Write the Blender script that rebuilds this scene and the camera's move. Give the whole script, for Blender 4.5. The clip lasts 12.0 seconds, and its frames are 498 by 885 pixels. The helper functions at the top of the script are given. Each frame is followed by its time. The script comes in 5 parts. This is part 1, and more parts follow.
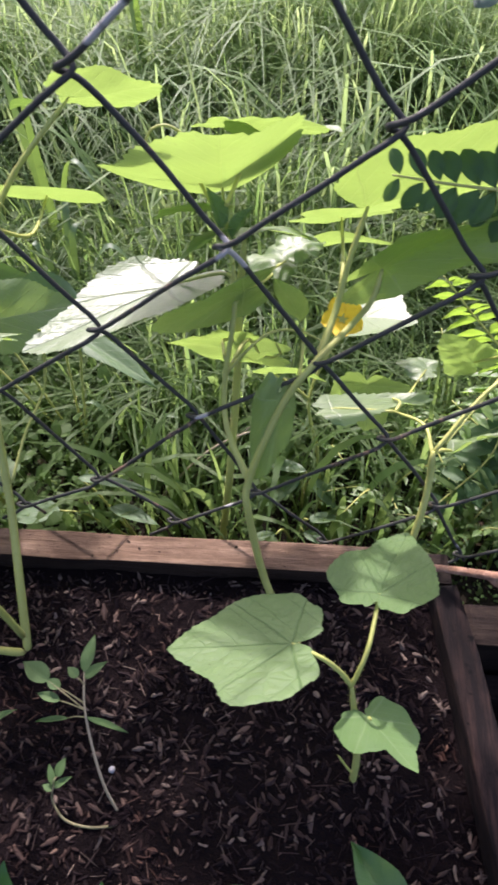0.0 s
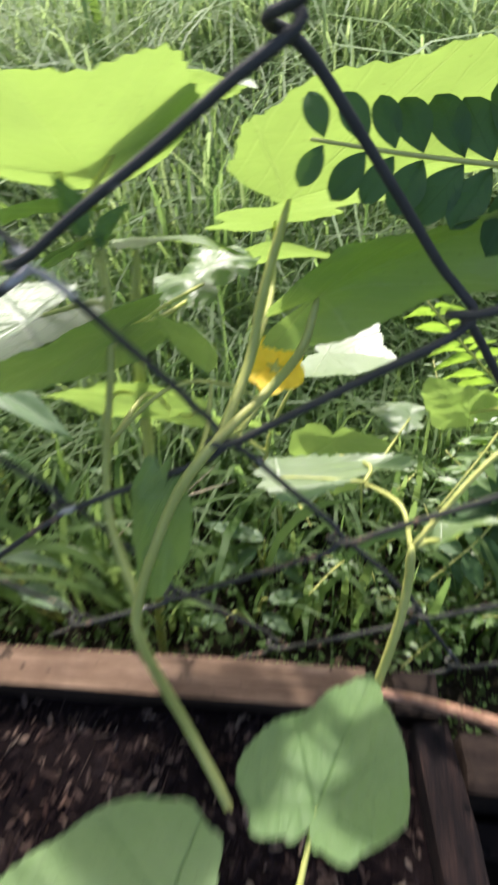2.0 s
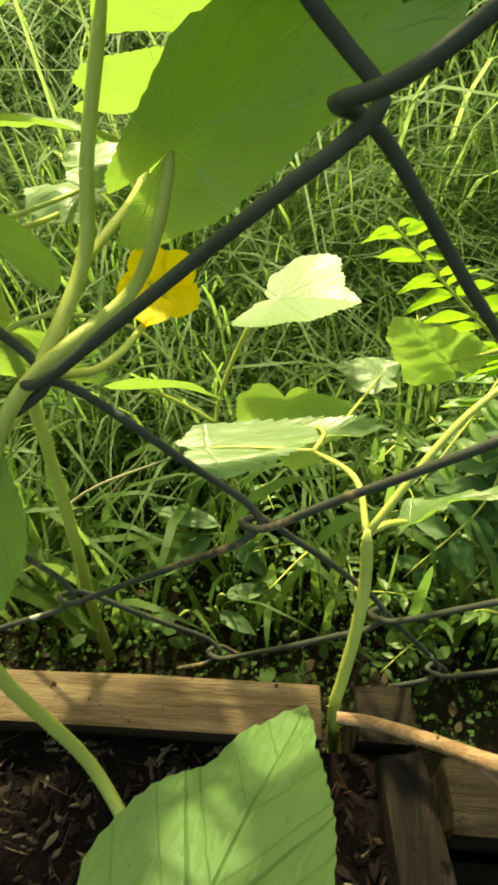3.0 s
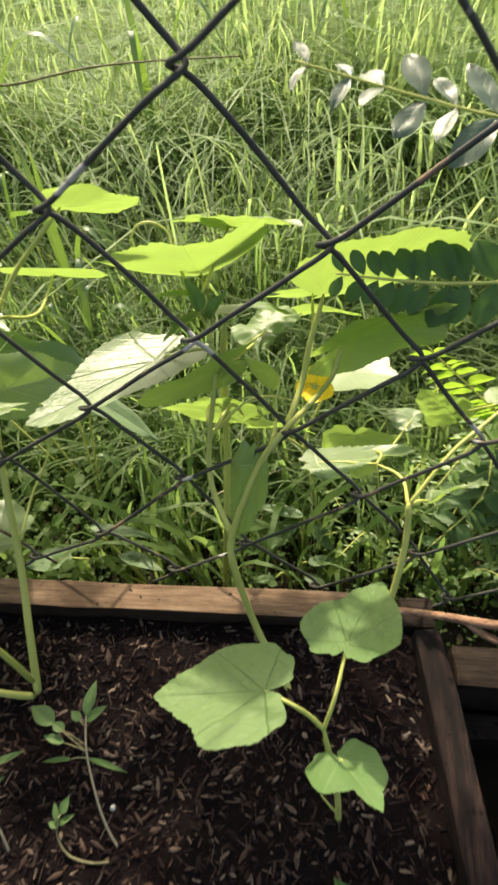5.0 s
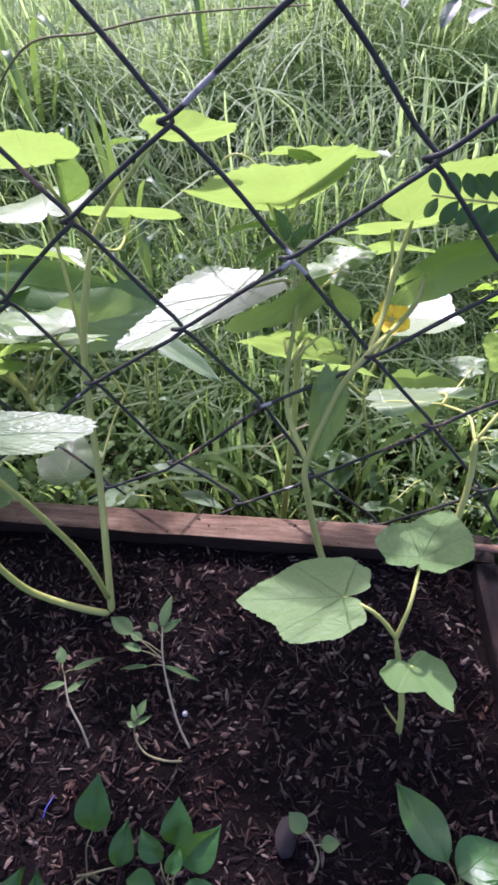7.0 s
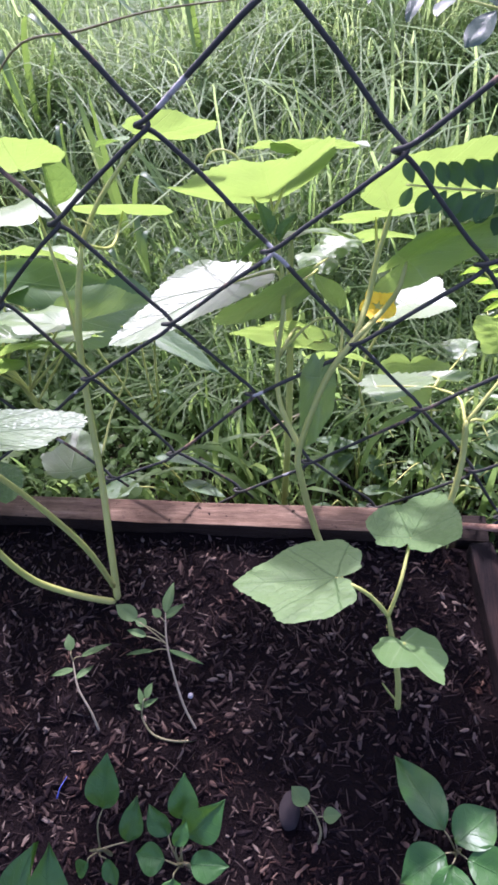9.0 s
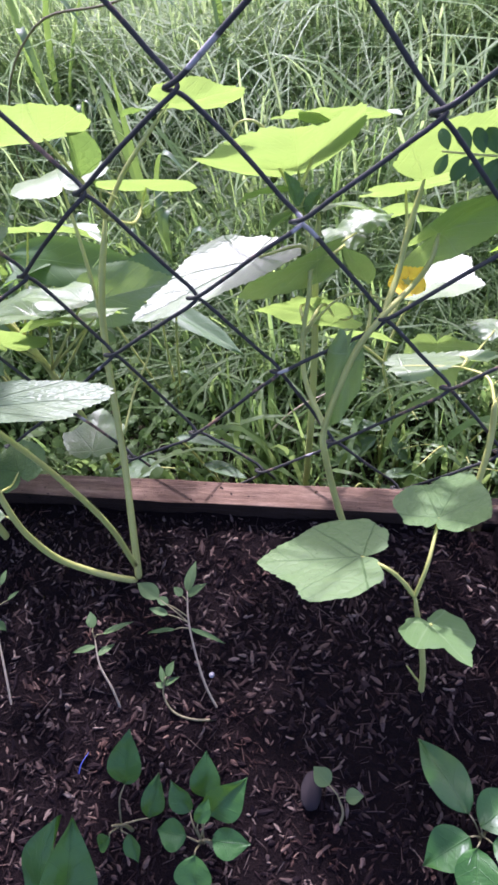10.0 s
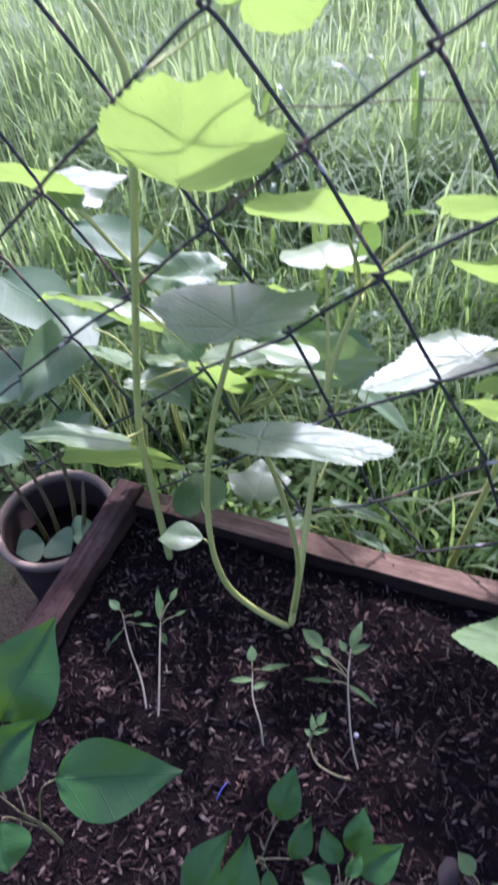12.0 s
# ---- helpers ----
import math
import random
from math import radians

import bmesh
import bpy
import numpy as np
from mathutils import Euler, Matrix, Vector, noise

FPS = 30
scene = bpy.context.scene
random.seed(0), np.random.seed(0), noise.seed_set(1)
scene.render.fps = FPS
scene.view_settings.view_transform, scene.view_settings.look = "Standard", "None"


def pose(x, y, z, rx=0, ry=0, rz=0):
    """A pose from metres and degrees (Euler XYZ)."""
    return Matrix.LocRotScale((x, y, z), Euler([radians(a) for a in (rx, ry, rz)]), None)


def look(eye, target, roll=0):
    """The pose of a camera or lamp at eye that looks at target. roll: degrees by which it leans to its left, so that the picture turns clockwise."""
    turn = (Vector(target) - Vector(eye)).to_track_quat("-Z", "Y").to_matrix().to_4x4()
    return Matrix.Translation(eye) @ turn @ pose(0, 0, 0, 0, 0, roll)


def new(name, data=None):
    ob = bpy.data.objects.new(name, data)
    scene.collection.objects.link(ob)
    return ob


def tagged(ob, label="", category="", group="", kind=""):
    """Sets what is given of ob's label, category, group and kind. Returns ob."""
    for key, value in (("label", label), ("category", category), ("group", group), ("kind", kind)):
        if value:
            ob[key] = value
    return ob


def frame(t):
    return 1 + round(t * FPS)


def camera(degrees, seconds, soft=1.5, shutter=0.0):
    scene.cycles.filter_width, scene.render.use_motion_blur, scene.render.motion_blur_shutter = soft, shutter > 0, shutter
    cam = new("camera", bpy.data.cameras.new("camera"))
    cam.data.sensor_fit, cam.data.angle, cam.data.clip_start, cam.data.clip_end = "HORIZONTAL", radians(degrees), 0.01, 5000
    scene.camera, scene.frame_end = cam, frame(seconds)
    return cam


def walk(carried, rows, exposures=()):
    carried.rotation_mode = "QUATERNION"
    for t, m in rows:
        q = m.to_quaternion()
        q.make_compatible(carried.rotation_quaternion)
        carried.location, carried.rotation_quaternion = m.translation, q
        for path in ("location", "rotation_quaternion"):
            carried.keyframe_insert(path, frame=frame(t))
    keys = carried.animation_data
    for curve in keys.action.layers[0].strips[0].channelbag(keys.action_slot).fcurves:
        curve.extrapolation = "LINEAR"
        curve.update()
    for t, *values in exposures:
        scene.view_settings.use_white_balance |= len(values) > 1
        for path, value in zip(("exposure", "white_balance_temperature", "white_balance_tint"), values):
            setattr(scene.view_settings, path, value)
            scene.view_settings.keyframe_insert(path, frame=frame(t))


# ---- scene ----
cam = camera(41.9, 12.0, 2.9, 0.5)
PATH = [
    (0, (0.024, 0.01, 0.505), (-0.137, 1.175, -1.112), -4.1),
    (0.5, (0.046, 0.01, 0.495), (-0.086, 1.174, -1.126), -3.0),
    (1, (0.051, 0.005, 0.481), (-0.042, 1.154, -1.154), -0.2),
    (1.5, (0.059, 0.018, 0.453), (-0.07, 1.198, -1.157), -2.0),
    (1.7, (0.06, 0.045, 0.434), (-0.123, 1.208, -1.182), -3.3),
    (2, (0.064, 0.126, 0.418), (-0.114, 1.326, -1.173), -4.6),
    (2.2, (0.087, 0.16, 0.382), (-0.084, 1.387, -1.188), -5.2),
    (2.5, (0.093, 0.174, 0.351), (-0.082, 1.363, -1.248), -5.2),
    (3, (0.1, 0.169, 0.342), (-0.1, 1.333, -1.271), -7.1),
    (3.5, (0.082, 0.144, 0.364), (-0.229, 1.353, -1.199), -9.4),
    (3.7, (0.073, 0.136, 0.374), (-0.249, 1.349, -1.183), -9.4),
    (5.3, (0.054, -0.023, 0.566), (-0.16, 1.212, -0.993), -6.8),
    (5.5, (0.045, -0.034, 0.567), (-0.152, 1.241, -0.962), -4.6),
    (6, (0.03, -0.033, 0.561), (-0.245, 1.199, -0.99), -7.3),
    (6.5, (0.024, -0.035, 0.55), (-0.286, 1.15, -1.031), -8.5),
    (7, (0.029, -0.039, 0.546), (-0.308, 1.122, -1.047), -10.3),
    (7.2, (0.027, -0.041, 0.546), (-0.321, 1.117, -1.047), -10.8),
    (9, (0.045, -0.045, 0.555), (-0.326, 1.084, -1.054), -13.8),
    (9.5, (0.047, -0.045, 0.55), (-0.364, 1.066, -1.062), -15.6),
    (10, (0.038, -0.048, 0.546), (-0.382, 1.043, -1.077), -15.6),
    (10.5, (0.034, -0.048, 0.543), (-0.39, 1.042, -1.08), -15.5),
    (10.7, (0.012, -0.054, 0.544), (-0.434, 1.036, -1.072), -13.8),
    (11, (-0.022, -0.068, 0.549), (-0.523, 1.009, -1.059), -12.4),
    (11.2, (-0.043, -0.084, 0.557), (-0.571, 1.021, -1.025), -10.5),
    (11.5, (-0.058, -0.093, 0.562), (-0.618, 1.017, -1.005), -10.0),
    (12, (-0.066, -0.109, 0.587), (-0.683, 1.103, -0.88), -7.8),
]
LIGHT = [(0, 1.35, 6000, 29), (1.0, 1.43, 5800, 30), (1.5, 1.43, 5650, 30), (2.0, 1.35, 6100, 16), (2.6, 1.46, 11500, -27), (3.6, 1.46, 11500, -27), (5.4, 1.37, 6350, 19), (6.2, 1.37, 5500, 36), (7, 1.43, 5500, 39), (10.5, 1.62, 5400, 42), (11.2, 1.64, 5400, 40), (12, 1.48, 5150, 39)]
walk(cam, [(t, look(eye, target, roll)) for t, eye, target, roll in PATH], LIGHT)
SUN_EL, SUN_AZ = 45.0, -13.5          # degrees above the horizon; degrees from +y towards +x
SUN_DIR = Vector((math.sin(radians(SUN_AZ)) * math.cos(radians(SUN_EL)), math.cos(radians(SUN_AZ)) * math.cos(radians(SUN_EL)), math.sin(radians(SUN_EL))))

world = bpy.data.worlds.new("world")
scene.world = world
world.use_nodes = True
sky = world.node_tree.nodes.new("ShaderNodeTexSky")
sky.sky_type, sky.sun_disc = "NISHITA", False
sky.sun_elevation, sky.sun_rotation = radians(SUN_EL), radians(SUN_AZ)
sky.air_density, sky.dust_density = 1.0, 5.0
world.node_tree.links.new(sky.outputs[0], world.node_tree.nodes["Background"].inputs[0])
world.node_tree.nodes["Background"].inputs[1].default_value = 0.15

sun = new("sun", bpy.data.lights.new("sun", "SUN"))
sun.data.energy, sun.data.angle, sun.data.color = 3.1, radians(2.2), (1.0, 0.94, 0.84)
sun.matrix_world = look(SUN_DIR * 5, (0, 0, 0))

# ---- materials ----


class Nodes:
    """A node material, written step by step."""

    def __init__(self, name):
        self.mat = bpy.data.materials.new(name)
        self.mat.use_nodes = True
        self.tree = self.mat.node_tree
        self.tree.nodes.clear()
        self.out = self.tree.nodes.new("ShaderNodeOutputMaterial")

    def add(self, kind):
        return self.tree.nodes.new(kind)

    def link(self, source, target):
        self.tree.links.new(source, target)

    def put(self, target, value):
        if isinstance(value, bpy.types.NodeSocket):
            self.link(value, target)
        else:
            target.default_value = value

    def math(self, op, a, b=0.0, c=0.0, clamp=False):
        node = self.add("ShaderNodeMath")
        node.operation, node.use_clamp = op, clamp
        for i, v in enumerate((a, b, c)):
            self.put(node.inputs[i], v)
        return node.outputs[0]

    def ramp(self, fac, stops):
        node = self.add("ShaderNodeValToRGB")
        els = node.color_ramp.elements
        while len(els) < len(stops):
            els.new(0.5)
        for el, (pos, col) in zip(els, stops):
            el.position, el.color = pos, (*col, 1.0) if len(col) == 3 else col
        self.put(node.inputs[0], fac)
        return node.outputs[0]

    def mix(self, fac, a, b, blend="MIX"):
        node = self.add("ShaderNodeMix")
        node.data_type, node.blend_type = "RGBA", blend
        self.put(node.inputs[0], fac)
        for sock, v in ((node.inputs[6], a), (node.inputs[7], b)):
            self.put(sock, v if isinstance(v, bpy.types.NodeSocket) else (*v, 1.0))
        return node.outputs[2]

    def coords(self, which="Object"):
        return self.add("ShaderNodeTexCoord").outputs[which]

    def scaled(self, vec, scale, rot=(0, 0, 0)):
        node = self.add("ShaderNodeMapping")
        self.link(vec, node.inputs[0])
        node.inputs["Scale"].default_value = scale
        node.inputs["Rotation"].default_value = rot
        return node.outputs[0]

    def noise(self, vec, scale, detail=4.0, rough=0.55, dims="3D"):
        node = self.add("ShaderNodeTexNoise")
        node.noise_dimensions = dims
        if vec is not None:
            self.link(vec, node.inputs["Vector"])
        for key, v in (("Scale", scale), ("Detail", detail), ("Roughness", rough)):
            node.inputs[key].default_value = v
        return node.outputs[0]

    def voronoi(self, vec, scale, feature="F1"):
        node = self.add("ShaderNodeTexVoronoi")
        node.feature = feature
        self.link(vec, node.inputs["Vector"])
        node.inputs["Scale"].default_value = scale
        return node.outputs[0]

    def random(self):
        return self.add("ShaderNodeObjectInfo").outputs["Random"]

    def island(self):
        return self.add("ShaderNodeNewGeometry").outputs["Random Per Island"]

    def bump(self, height, strength=0.3, distance=0.002):
        node = self.add("ShaderNodeBump")
        node.inputs["Strength"].default_value, node.inputs["Distance"].default_value = strength, distance
        self.link(height, node.inputs["Height"])
        return node.outputs[0]

    def surface(self, color, rough=0.6, normal=None, metal=0.0, spec=0.5, thin_color=None, amount=0.0):
        """A principled surface; with thin_color, light also passes the thin sheet in that colour."""
        p = self.add("ShaderNodeBsdfPrincipled")
        self.put(p.inputs["Base Color"], color if isinstance(color, bpy.types.NodeSocket) else (*color, 1.0))
        self.put(p.inputs["Roughness"], rough)
        self.put(p.inputs["Metallic"], metal)
        self.put(p.inputs["Specular IOR Level"], spec)
        if normal is not None:
            self.link(normal, p.inputs["Normal"])
        end = p.outputs[0]
        if thin_color is not None:
            tr = self.add("ShaderNodeBsdfTranslucent")
            self.put(tr.inputs[0], thin_color if isinstance(thin_color, bpy.types.NodeSocket) else (*thin_color, 1.0))
            if normal is not None:
                self.link(normal, tr.inputs["Normal"])
            m = self.add("ShaderNodeMixShader")
            self.put(m.inputs[0], amount)
            self.link(p.outputs[0], m.inputs[1])
            self.link(tr.outputs[0], m.inputs[2])
            end = m.outputs[0]
        self.link(end, self.out.inputs[0])
        return self.mat


def leaf_material(name, top, top2, thin, vein, amount, rough, vein_at, vein_width=0.012, blister=1.0, holes=False, spec=0.5, relief=0.0012, cell=12.0, pairs=7.0):
    """A thin leaf with palmate or feathered veins. Its UV map is the flat leaf: u along the midrib, v across."""
    n = Nodes(name)
    uv = n.coords("UV")
    sep = n.add("ShaderNodeSeparateXYZ")
    n.link(uv, sep.inputs[0])
    u, v = sep.outputs[0], n.math("ABSOLUTE", sep.outputs[1])
    wob = n.math("MULTIPLY", n.math("SUBTRACT", n.noise(uv, 5.0, 2.0), 0.5), 0.05)
    u2, v2 = n.math("ADD", u, wob), n.math("ADD", v, wob)
    radius = n.math("SQRT", n.math("ADD", n.math("MULTIPLY", u, u), n.math("MULTIPLY", v, v)))
    near = None
    for deg in vein_at:
        c, s = math.cos(radians(deg)), math.sin(radians(deg))
        side = n.math("ABSOLUTE", n.math("SUBTRACT", n.math("MULTIPLY", v2 if deg else v, c), n.math("MULTIPLY", u2, s)))
        along = n.math("ADD", n.math("MULTIPLY", u, c), n.math("MULTIPLY", v, s))
        d = n.math("ADD", side, n.math("MULTIPLY", n.math("LESS_THAN", along, 0.0), 9.0))
        near = d if near is None else n.math("MINIMUM", near, d)
    # side veins that branch off forwards
    slant = n.math("FRACT", n.math("MULTIPLY", n.math("SUBTRACT", n.math("ADD", u, wob), n.math("MULTIPLY", v, 0.75)), pairs))
    ribs = n.math("ABSOLUTE", n.math("SUBTRACT", slant, 0.5))
    width = n.math("MULTIPLY_ADD", radius, -vein_width * 0.6, vein_width)
    main = n.math("SUBTRACT", 1.0, n.math("DIVIDE", near, width), clamp=True)
    fine = n.math("MULTIPLY", n.math("SUBTRACT", 1.0, n.math("MULTIPLY", ribs, 112.0 / pairs), clamp=True), 0.45)
    veins = n.math("MAXIMUM", main, fine)
    warped = n.add("ShaderNodeVectorMath")
    n.link(uv, warped.inputs[0])
    drift = n.add("ShaderNodeTexNoise")
    n.link(uv, drift.inputs["Vector"])
    drift.inputs["Scale"].default_value = 6.0
    push = n.add("ShaderNodeVectorMath")
    push.operation = "SCALE"
    n.link(drift.outputs["Color"], push.inputs[0])
    push.inputs["Scale"].default_value = 0.12
    n.link(push.outputs[0], warped.inputs[1])
    cells = n.voronoi(warped.outputs[0], cell, "DISTANCE_TO_EDGE")
    puff = n.math("SMOOTH_MIN", n.math("MULTIPLY", cells, 2.0), 1.0, 0.3)
    patch = n.noise(uv, 2.2, 3.0)
    grain = n.noise(uv, 55.0, 3.0)
    rnd = n.random()
    tone = n.math("ADD", n.math("MULTIPLY", patch, 0.7), n.math("MULTIPLY", rnd, 0.5), clamp=True)
    tone = n.math("ADD", tone, n.math("MULTIPLY", n.math("SUBTRACT", grain, 0.5), 0.5), clamp=True)
    color = n.mix(tone, top, top2)
    color = n.mix(n.math("MULTIPLY", n.math("SUBTRACT", 1.0, puff), 0.16), color, vein)
    color = n.mix(n.math("MULTIPLY", veins, 0.75), color, vein)
    pass_col = n.mix(n.math("MULTIPLY", veins, 0.55), thin, tuple(c * 0.72 for c in thin))
    pass_col = n.mix(n.math("MULTIPLY", n.math("SUBTRACT", 1.0, puff), 0.25), pass_col, tuple(c * 0.6 for c in thin))
    pass_col = n.mix(n.math("MULTIPLY", n.math("SUBTRACT", patch, 0.35, clamp=True), 1.1), pass_col, tuple(c * 0.55 for c in thin))
    height = n.math("SUBTRACT", n.math("MULTIPLY", puff, 0.5 * blister), n.math("MULTIPLY", veins, 0.9))
    height = n.math("ADD", height, n.math("MULTIPLY", grain, 0.15))
    specks = n.math("GREATER_THAN", n.noise(uv, 26.0, 1.0), 0.735)
    color = n.mix(n.math("MULTIPLY", specks, 0.8 if holes else 0.25), color, (0.05, 0.04, 0.02))
    return n.surface(color, n.math("MULTIPLY_ADD", grain, 0.2, rough), n.bump(height, 0.5, relief), spec=spec, thin_color=pass_col, amount=amount)


CUCUMBER = leaf_material("cucumber_leaf_skin", (0.08, 0.15, 0.045), (0.15, 0.23, 0.08), (0.29, 0.43, 0.08), (0.27, 0.34, 0.15), 0.48, 0.3, (0, 42, 88, 135), 0.015, 0.8, holes=True, spec=1.0, relief=0.0006)
SHEEN = leaf_material("crinkled_leaf_skin", (0.09, 0.16, 0.06), (0.16, 0.23, 0.1), (0.34, 0.45, 0.07), (0.05, 0.085, 0.03), 0.38, 0.34, (0, 42, 88, 135), 0.028, 0.8, holes=True, spec=1.0, relief=0.0012, cell=15.0, pairs=5.0)
YOUNG = leaf_material("young_leaf_skin", (0.08, 0.155, 0.04), (0.145, 0.225, 0.08), (0.2, 0.34, 0.05), (0.065, 0.125, 0.035), 0.36, 0.5, (0, 50, 100), 0.018, 1.2, holes=True, spec=0.5, relief=0.002, cell=9.0, pairs=3.6)
SMALL = leaf_material("small_leaf_skin", (0.07, 0.16, 0.035), (0.13, 0.23, 0.075), (0.24, 0.4, 0.05), (0.26, 0.36, 0.15), 0.42, 0.42, (0, 58, 110), 0.026, 1.2, holes=True, relief=0.0004)
CHILI = leaf_material("chili_leaf_skin", (0.016, 0.066, 0.012), (0.05, 0.14, 0.022), (0.12, 0.27, 0.02), (0.03, 0.095, 0.018), 0.3, 0.3, (0,), 0.012, 1.0, spec=0.45, relief=0.0008, cell=6.0, pairs=5.0)
TOMATO = leaf_material("seedling_leaf_skin", (0.04, 0.1, 0.025), (0.085, 0.15, 0.045), (0.18, 0.3, 0.045), (0.18, 0.26, 0.1), 0.35, 0.5, (0,), 0.015, relief=0.0004, spec=0.35)
BROAD = leaf_material("weed_leaf_skin", (0.05, 0.1, 0.04), (0.1, 0.16, 0.07), (0.18, 0.34, 0.04), (0.18, 0.27, 0.12), 0.3, 0.4, (0,), 0.012, 0.6, spec=0.45, relief=0.0006)
BLADE = leaf_material("broad_blade_skin", (0.05, 0.1, 0.04), (0.09, 0.15, 0.06), (0.25, 0.4, 0.06), (0.1, 0.16, 0.07), 0.4, 0.35, (0,), 0.02, 0.3, spec=0.5, relief=0.0004)
LEAFLET = leaf_material("leaflet_skin", (0.07, 0.14, 0.035), (0.13, 0.21, 0.055), (0.34, 0.55, 0.05), (0.2, 0.32, 0.1), 0.5, 0.3, (0,), 0.014, 0.4, spec=0.8, relief=0.0004)

# darker copies of the leaflet skin, the fronds' shade put into their colour
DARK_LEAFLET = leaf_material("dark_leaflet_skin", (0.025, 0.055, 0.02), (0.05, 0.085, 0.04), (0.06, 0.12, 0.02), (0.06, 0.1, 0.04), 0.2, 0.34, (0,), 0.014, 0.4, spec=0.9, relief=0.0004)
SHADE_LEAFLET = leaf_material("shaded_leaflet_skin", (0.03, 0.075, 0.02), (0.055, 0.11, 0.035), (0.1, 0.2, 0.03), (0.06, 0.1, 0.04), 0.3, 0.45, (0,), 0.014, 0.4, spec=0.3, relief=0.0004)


def stem_material(name, a, b, rough=0.5):
    n = Nodes(name)
    o = n.coords()
    tone = n.noise(o, 60.0, 4.0)
    streak = n.noise(n.scaled(o, (500, 500, 60)), 1.0, 2.0)
    color = n.mix(n.math("MULTIPLY_ADD", streak, 0.5, n.math("MULTIPLY", tone, 0.5), clamp=True), a, b)
    return n.surface(color, rough, n.bump(n.noise(o, 900.0, 2.0), 0.35, 0.0006), thin_color=(0.35, 0.5, 0.1), amount=0.22)


STEM = stem_material("green_stem_skin", (0.36, 0.39, 0.075), (0.56, 0.55, 0.18))
SEEDLING_STEM = stem_material("seedling_stem_skin", (0.1, 0.085, 0.04), (0.3, 0.26, 0.13), 0.65)
DRY_STEM = stem_material("dry_stem_skin", (0.24, 0.19, 0.12), (0.42, 0.35, 0.25), 0.7)
BROWN_STEM = stem_material("brown_stem_skin", (0.07, 0.045, 0.03), (0.15, 0.09, 0.05), 0.7)


def petal_material():
    n = Nodes("yellow_petal")
    uv = n.coords("UV")
    tone = n.noise(n.scaled(uv, (2, 14, 1)), 3.0, 3.0)
    color = n.mix(tone, (0.82, 0.52, 0.012), (0.95, 0.72, 0.03))
    return n.surface(color, 0.5, n.bump(tone, 0.4, 0.001), thin_color=(0.98, 0.7, 0.03), amount=0.4)


def wire_material():
    n = Nodes("coated_wire")
    o = n.coords()
    wear = n.noise(o, 18.0, 5.0, 0.65)
    fine = n.noise(o, 240.0, 3.0)
    worn = n.ramp(n.math("ADD", wear, n.math("MULTIPLY", n.math("SUBTRACT", fine, 0.5), 0.25)), [(0.57, (0, 0, 0)), (0.66, (1, 1, 1))])
    color = n.mix(n.noise(o, 70.0, 3.0), (0.026, 0.027, 0.023), (0.062, 0.061, 0.051))
    color = n.mix(worn, color, (0.22, 0.14, 0.09))
    pale = n.ramp(n.noise(o, 33.0, 2.0), [(0.68, (0, 0, 0)), (0.72, (0.8, 0.8, 0.8))])
    color = n.mix(pale, color, (0.42, 0.4, 0.36))
    return n.surface(color, n.math("MULTIPLY_ADD", fine, 0.25, 0.5), n.bump(n.math("ADD", fine, worn), 0.35, 0.0005), spec=0.18)


def wood_material(name, a, b, c, along=(1, 12, 12), rough=0.75, side_shade=0.0):
    n = Nodes(name)
    o = n.coords()
    st = n.scaled(o, along)
    grain = n.noise(st, 16.0, 6.0, 0.65)
    fine = n.noise(st, 90.0, 4.0, 0.7)
    blotch = n.noise(o, 13.0, 4.0, 0.6)
    tone = n.math("ADD", n.math("MULTIPLY", grain, 0.75), n.math("MULTIPLY", fine, 0.35), clamp=True)
    color = n.ramp(tone, [(0.35, a), (0.52, b), (0.72, c)])
    color = n.mix(n.ramp(blotch, [(0.42, (0, 0, 0)), (0.66, (0.8, 0.8, 0.8))]), color, tuple(x * 0.5 for x in a))
    color = n.mix(n.ramp(n.noise(o, 38.0, 5.0, 0.7), [(0.5, (0, 0, 0)), (0.68, (0.55, 0.55, 0.55))]), color, tuple(x * 0.8 for x in b))
    spots = n.ramp(n.noise(o, 120.0, 2.0), [(0.66, (0, 0, 0)), (0.72, (1, 1, 1))])
    color = n.mix(spots, color, tuple(x * 0.25 for x in a))
    if side_shade:      # upright faces near black: the shade on them is put into the colour
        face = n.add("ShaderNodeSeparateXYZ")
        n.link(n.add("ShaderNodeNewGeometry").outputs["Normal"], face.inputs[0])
        color = n.mix(n.math("MULTIPLY", n.math("LESS_THAN", face.outputs[2], 0.5), side_shade), color, (0.006, 0.004, 0.0035))
    height = n.math("ADD", n.math("MULTIPLY", grain, 1.0), n.math("MULTIPLY", fine, 0.5))
    return n.surface(color, rough, n.bump(height, 0.7, 0.0025), spec=0.1)


def soil_material():
    n = Nodes("dark_soil")
    o = n.coords()
    big, mid, fine = n.noise(o, 9.0, 5.0), n.noise(o, 60.0, 5.0, 0.65), n.noise(o, 320.0, 4.0, 0.7)
    tone = n.math("ADD", n.math("MULTIPLY", mid, 0.6), n.math("MULTIPLY", fine, 0.5), clamp=True)
    color = n.ramp(tone, [(0.35, (0.005, 0.0035, 0.004)), (0.6, (0.008, 0.0055, 0.0056)), (0.8, (0.015, 0.0095, 0.009))])
    color = n.mix(n.ramp(big, [(0.4, (0, 0, 0)), (0.75, (0.6, 0.6, 0.6))]), color, (0.007, 0.005, 0.005))
    return n.surface(color, 0.85, n.bump(n.math("ADD", mid, fine), 0.9, 0.004), spec=0.02)


